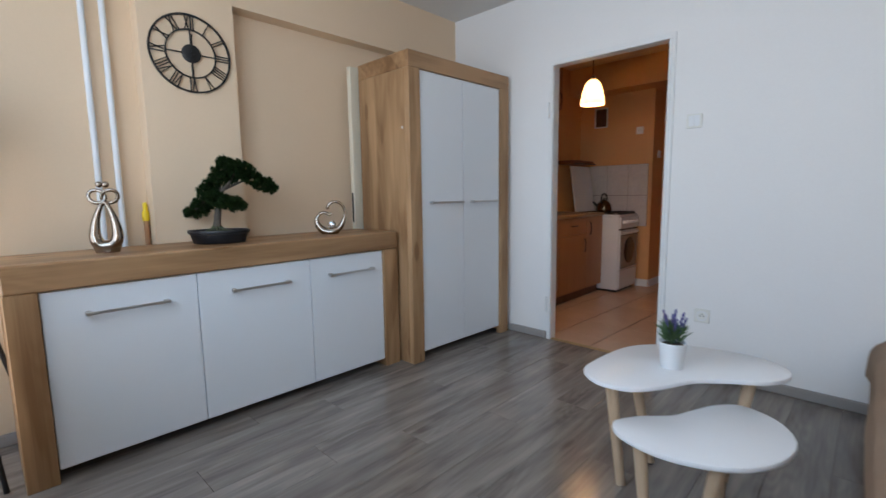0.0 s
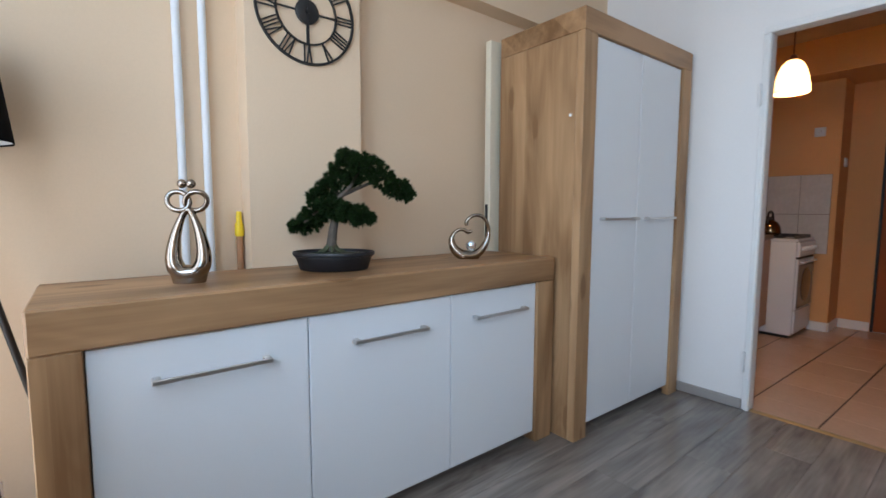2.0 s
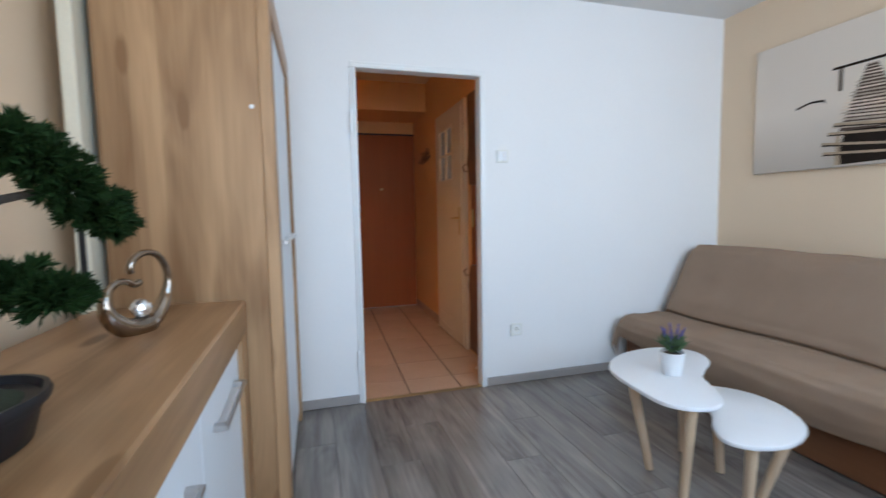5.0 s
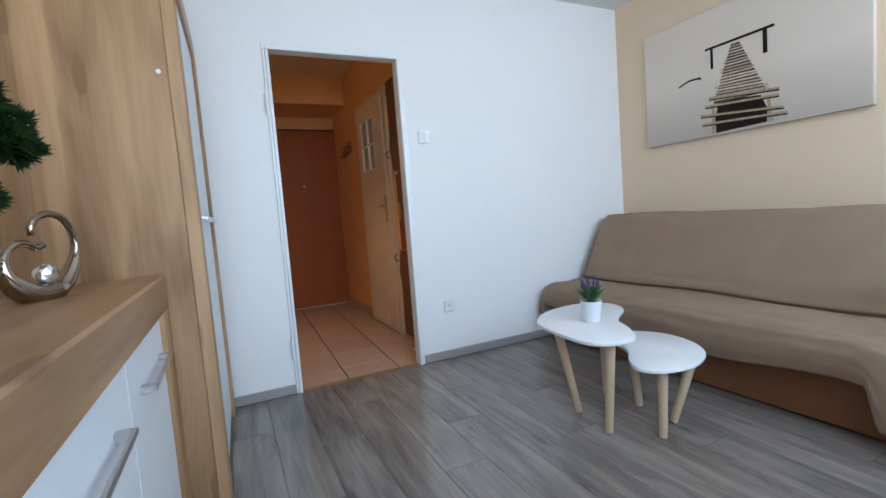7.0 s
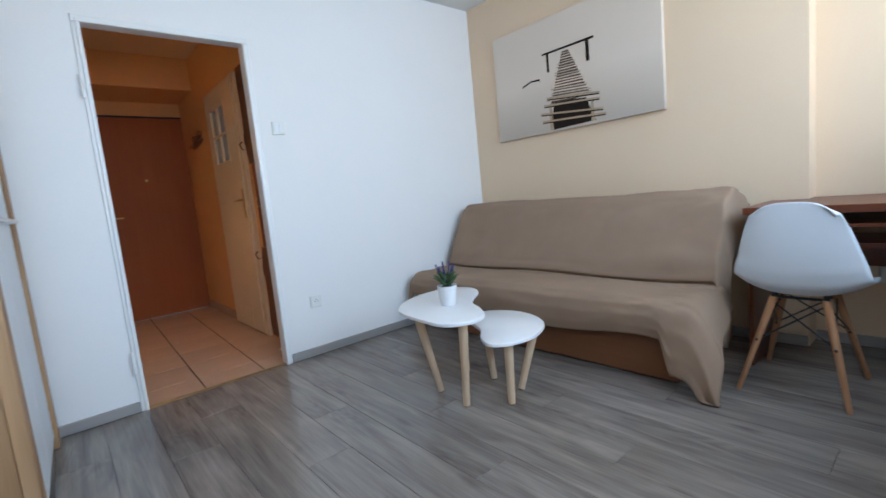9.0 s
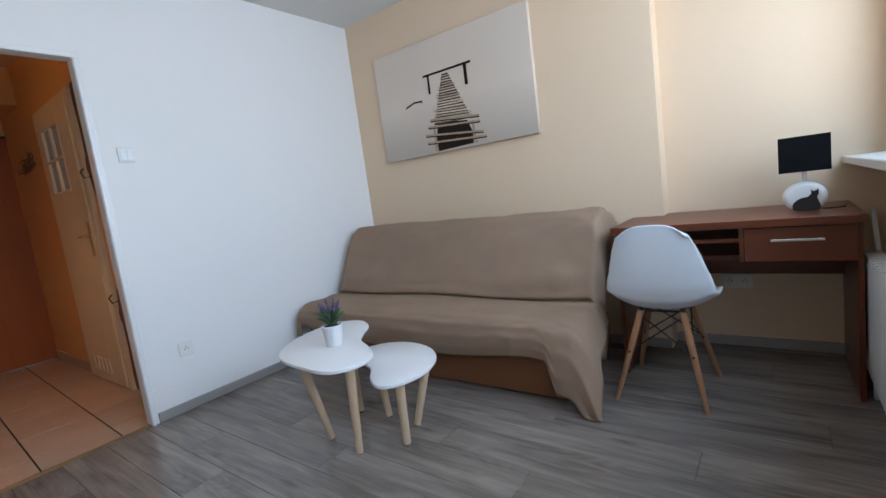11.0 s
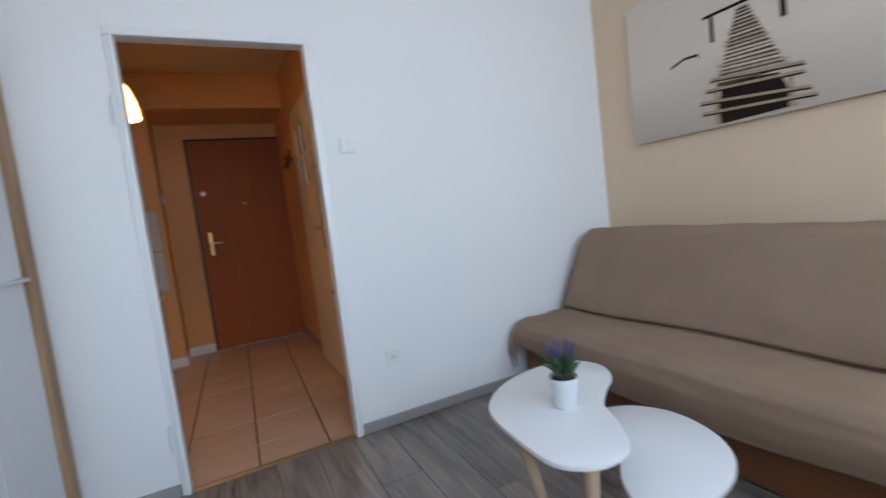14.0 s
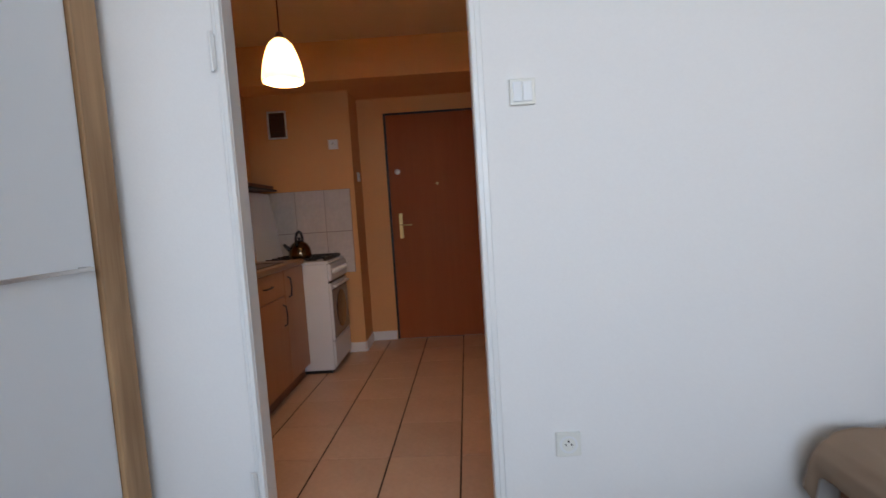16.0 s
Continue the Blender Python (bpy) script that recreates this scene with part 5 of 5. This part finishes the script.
for k in range(5):
    kb = lathe(bmesh.new(), [(0.021, 0), (0.021, 0.008), (0.017, 0.024), (0.012, 0.026)], 20)
    bmesh.ops.transform(kb, matrix=pose(0.310, -0.18 + 0.09 * k, 0.785, 0, 90, 0), verts=kb.verts)
    part("knob", kb, WHITE_PLASTIC, stove, "white control knob", True)
for cx, cy in ((-0.13, -0.12), (-0.13, 0.12), (0.13, -0.12), (0.13, 0.12)):
    bm = lathe(bmesh.new(), [(0.045, 0.869), (0.045, 0.878), (0.030, 0.886), (0.002, 0.886)], 24, cx, cy)
    part("burner", bm, BLACK_METAL, stove, "black burner", True)
for cx in (-0.14, 0.14):
    bm = bmesh.new()
    for y in (-0.235, -0.12, 0.0, 0.12, 0.235):
        box(bm, cx - 0.125, cx + 0.125, y - 0.004, y + 0.004, 0.886, 0.894)
    for x in (-0.125, 0.125):
        box(bm, cx + x - 0.004, cx + x + 0.004, -0.239, 0.239, 0.869, 0.8935)
    part("pan_grate", bm, BLACK_METAL, stove, "black pan grate")
bm = boxed(-0.008, 0.008, -0.245, 0.245, 0.0, 0.56, 0.004)
bmesh.ops.transform(bm, matrix=pose(-0.235, 0, 0.875, 0, -8, 0), verts=bm.verts)
part("lid", bm, STOVE_WHITE, stove, "raised white enamel lid")

ket = thing("kettle", (-1.99, 5.36, 0.8945), "shiny steel kettle with a black handle on the stove", "kettle")
part("body", lathe(bmesh.new(), [(0.078, 0), (0.085, 0.006), (0.088, 0.03), (0.080, 0.075), (0.060, 0.11), (0.035, 0.128), (0.03, 0.130)], 36), material("kettle_steel", (0.17, 0.12, 0.075), 0.15, 1.0, vary=0.05, scale=8, fine=100, bump=0.0), ket, "", True)
part("lid", lathe(bmesh.new(), [(0.034, 0.130), (0.030, 0.138), (0.008, 0.142), (0.012, 0.158), (0.006, 0.162)], 24), BLACK_PLASTIC, ket, "", True)
part("handle", tube(bmesh.new(), [(0.0, -0.070, 0.10), (0, -0.075, 0.155), (0, -0.05, 0.195), (0, 0.0, 0.208), (0, 0.05, 0.195), (0, 0.075, 0.155), (0, 0.070, 0.10)], 0.010, 10), BLACK_PLASTIC, ket, "arched black handle", True)
part("spout", rod(bmesh.new(), (-0.06, -0.03, 0.06), (-0.105, -0.055, 0.115), 0.018, 0.011, 14), BLACK_PLASTIC, ket, "", True)

hood = thing("cooker_hood", (-2.35, 5.45, 1.45), "slim brown cooker hood above the stove", "cooker hood")
part("body", boxed(-0.149, 0.06, -0.25, 0.25, 0.0, 0.045, 0.004), DARK_WOOD, hood)
part("visor", boxed(0.061, 0.09, -0.25, 0.25, 0.0, 0.012, 0.002), BLACK_METAL, hood)
for y0, y1 in ((3.70, 4.26), (4.262, 4.70)):
    u = thing("wall_cabinet", (-2.33, (y0 + y1) / 2, 1.98), "reddish-brown kitchen wall cabinet", "cabinet", "kitchen wall cabinets")
    hw = (y1 - y0) / 2
    part("body", boxed(-0.169, 0.14, -hw, hw, 0, 0.42), KITCHEN_WOOD, u)
    d = part("door", boxed(0.141, 0.158, -hw + 0.002, hw - 0.002, 0.003, 0.417, 0.002), KITCHEN_WOOD, u)
    part("handle", tube(bmesh.new(), [(0.158, hw - 0.05, 0.04), (0.178, hw - 0.05, 0.05), (0.180, hw - 0.05, 0.10), (0.178, hw - 0.05, 0.15), (0.158, hw - 0.05, 0.16)], 0.005, 8), BLACK_METAL, d)

vent = thing("air_vent", (-2.233, KN, 2.015), "white-framed air vent grille on the kitchen wall", "vent")
for x0, x1, z0, z1 in ((-0.082, -0.068, -0.118, 0.118), (0.068, 0.082, -0.118, 0.118), (-0.0675, 0.0675, 0.104, 0.118), (-0.0675, 0.0675, -0.118, -0.104)):
    part("frame", boxed(x0, x1, -0.012, -0.0005, z0, z1, 0.002), WHITE_PLASTIC, vent)
part("backing", boxed(-0.0675, 0.0675, -0.003, -0.0005, -0.1035, 0.1035), DARK_GAP, vent)
for k in range(14):
    part("slat", boxed(-0.067, 0.067, -0.009, -0.004, -0.098 + 0.0145 * k, -0.092 + 0.0145 * k), DARK_WOOD, vent)

# pendant lamp
pend = thing("pendant_lamp", (-1.60, 4.20, 1.885), "lit pendant lamp with a frosted glass bell shade", "pendant lamp")
SHADE = bpy.data.materials.new("lit_frosted_glass")
SHADE.use_nodes = True
sn = SHADE.node_tree
sb_n = sn.nodes["Principled BSDF"]
sb_n.inputs["Base Color"].default_value = (0.78, 0.74, 0.66, 1)
sb_n.inputs["Roughness"].default_value = 0.4
tl = sn.nodes.new("ShaderNodeBsdfTranslucent")
tl.inputs["Color"].default_value = (0.74, 0.69, 0.60, 1)
em = sn.nodes.new("ShaderNodeEmission")
em.inputs["Color"].default_value, em.inputs["Strength"].default_value = (1.0, 0.70, 0.36, 1), 0.12
m1, a1 = sn.nodes.new("ShaderNodeMixShader"), sn.nodes.new("ShaderNodeAddShader")
m1.inputs[0].default_value = 0.5
sn.links.new(sb_n.outputs[0], m1.inputs[1])
sn.links.new(tl.outputs[0], m1.inputs[2])
sn.links.new(m1.outputs[0], a1.inputs[0])
sn.links.new(em.outputs[0], a1.inputs[1])
sn.links.new(a1.outputs[0], sn.nodes["Material Output"].inputs[0])
bm = bmesh.new()
prof = [(0.102, 0.0), (0.104, 0.004), (0.101, 0.045), (0.092, 0.095), (0.077, 0.145), (0.060, 0.185), (0.038, 0.208), (0.022, 0.216)]
inner = [(r - 0.004, z) for r, z in prof[::-1]]
rings(bm, [[(r * math.cos(2 * math.pi * i / 48), r * math.sin(2 * math.pi * i / 48), z) for i in range(48)] for r, z in prof + inner + prof[:1]], cap=False)
part("shade", bm, SHADE, pend, "frosted glass bell shade", True)
part("socket_cap", lathe(bmesh.new(), [(0.026, 0.205), (0.026, 0.222), (0.016, 0.245), (0.006, 0.25)], 20), DARK_WOOD, pend, "", True)
part("cord", rod(bmesh.new(), (0, 0, 0.248), (0, 0, H - 1.885 - 0.03), 0.004, n=10), DARK_WOOD, pend)
part("ceiling_rose", lathe(bmesh.new(), [(0.012, H - 1.885 - 0.05), (0.045, H - 1.885 - 0.02), (0.05, H - 1.885 - 0.0005)], 24), DARK_WOOD, pend, "", True)

cable = thing("loose_cable", (-0.575, 3.60, 0), "thin white cable coiled on the hall floor", "cable")
part("cord", tube(bmesh.new(), [(0.06 * math.cos(a * 0.5) * (1 - a * 0.02), 0.05 * math.sin(a * 0.5), 0.004 + 0.0035 * a + (0.03 if 8 < a < 14 else 0)) for a in range(24)], 0.003, 8), WHITE_PLASTIC, cable, "", True)

# plinths in the hall
for x0, x1, y0, y1 in ((-1.755, -1.611, KN - 0.011, KN - 0.0005), (-1.609, -1.375, HN - 0.011, HN - 0.0005), (-1.6095, -1.599, KN + 0.001, HN - 0.012)):
    setting("baseboard", boxed(x0, x1, y0, y1, 0.0, 0.085, 0.002), WHITE_GLOSS, "white tile plinth in the hall", "baseboard")
setting("baseboard", boxed(HE - 0.011, HE - 0.0005, 5.015, HN - 0.012, 0, 0.085, 0.002), FLOOR_TILE, "beige tile plinth in the hall", "baseboard")

# ---- pieces: wall tiles, floor tiles, planks ----
setting("tile_bed", boxed(W + 0.001, -1.652, KN - 0.006, KN - 0.0005, 0.715, 1.44), GROUT_LIGHT, "pale glazed wall tiles behind the stove", "wall tiles")
bed = bpy.data.objects["tile_bed"]
tile_mesh = {}
for x0, x1 in ((-1.877, -1.654), (-2.134, -1.881), (-2.391, -2.138), (-2.498, -2.395)):
    for z0, z1 in ((0.717, 1.074), (1.079, 1.438)):
        key = (round(x1 - x0, 3), round(z1 - z0, 3))
        if key not in tile_mesh:
            w, h = key[0] / 2, key[1] / 2
            tile_mesh[key] = mesh_of("tile", boxed(-w, w, -0.004, 0.001, -h, h, 0.0015), WALL_TILE)
        t = new("tile", tile_mesh[key])
        t.parent, t.location = bed, ((x0 + x1) / 2, KN - 0.0065, (z0 + z1) / 2)

hall = bpy.data.objects["hall_floor"]
TX, TY, SKEW = 0.348, 0.358, -1.8                      # the tiles lie slightly askew to the walls
me = mesh_of("tile", boxed(-TX / 2 + 0.0042, TX / 2 - 0.0042, -TY / 2 + 0.0022, TY / 2 - 0.0022, -0.004, 0.0, 0.001), FLOOR_TILE)
grid_at = pose(-1.155, 3.966, 0.0, 0, 0, SKEW)
for i in range(-5, 4):
    for j in range(-3, 8):
        at = grid_at @ pose(TX * (i + 0.5), TY * (j + 0.5), 0.0)
        x, y = at.translation.x, at.translation.y
        if x + TX / 2 < W or x - TX / 2 > HE or y - TY / 2 > HN or y + TY / 2 < 3.40:
            continue
        m2 = me
        cuts = [(Vector(p), Vector(n)) for p, n, near in (((x, 3.362, 0), (0, 1, 0), y - TY / 2 < 3.38), ((x, HN + 0.02, 0), (0, -1, 0), y + TY / 2 > HN),
                                                          ((W - 0.02, y, 0), (1, 0, 0), x - TX / 2 < W), ((HE + 0.02, y, 0), (-1, 0, 0), x + TX / 2 > HE)) if near]
        if cuts:
            # trimmed along the threshold and the walls
            bm = boxed(-TX / 2 + 0.0042, TX / 2 - 0.0042, -TY / 2 + 0.0022, TY / 2 - 0.0022, -0.004, 0.0)
            inv = at.inverted()
            for co, no in cuts:
                edge = bmesh.ops.bisect_plane(bm, geom=bm.verts[:] + bm.edges[:] + bm.faces[:], plane_co=inv @ co, plane_no=(inv.to_3x3() @ no).normalized(), clear_inner=True)
                bmesh.ops.contextual_create(bm, geom=[g for g in edge["geom_cut"] if isinstance(g, bmesh.types.BMEdge)])
            if not bm.faces:
                bm.free()
                continue
            m2 = mesh_of("tile", bm, FLOOR_TILE)
        t = new("tile", m2)
        t.parent, t.matrix_world = hall, at

fl = bpy.data.objects["floor"]
PW, PL = 0.190, 1.285
rg = random.Random(21)
for k in range(-12, 10):
    x0 = -0.345 + PW * k
    if x0 + PW < W or x0 > E2:
        continue
    start = 1.22 - PL * 3 + (0.0 if k == 0 else {1: 0.43, 2: 0.86}.get(k % 3, 0.0) + rg.uniform(-0.12, 0.12))
    y = start
    while y < 3.34:
        y0, y1 = max(y, -0.02), min(y + PL, 3.336)
        y += PL
        if y1 - y0 < 0.03:
            continue
        h = (y1 - y0) / 2
        m2 = mesh_of("plank", boxed(-PW / 2 + 0.0006, PW / 2 - 0.0006, -h + 0.0006, h - 0.0006, -0.0115, 0.0, 0.0012), GREY_PLANK)
        p = new("plank", m2)
        p.parent, p.location = fl, (x0 + PW / 2, (y0 + y1) / 2, 0.0)
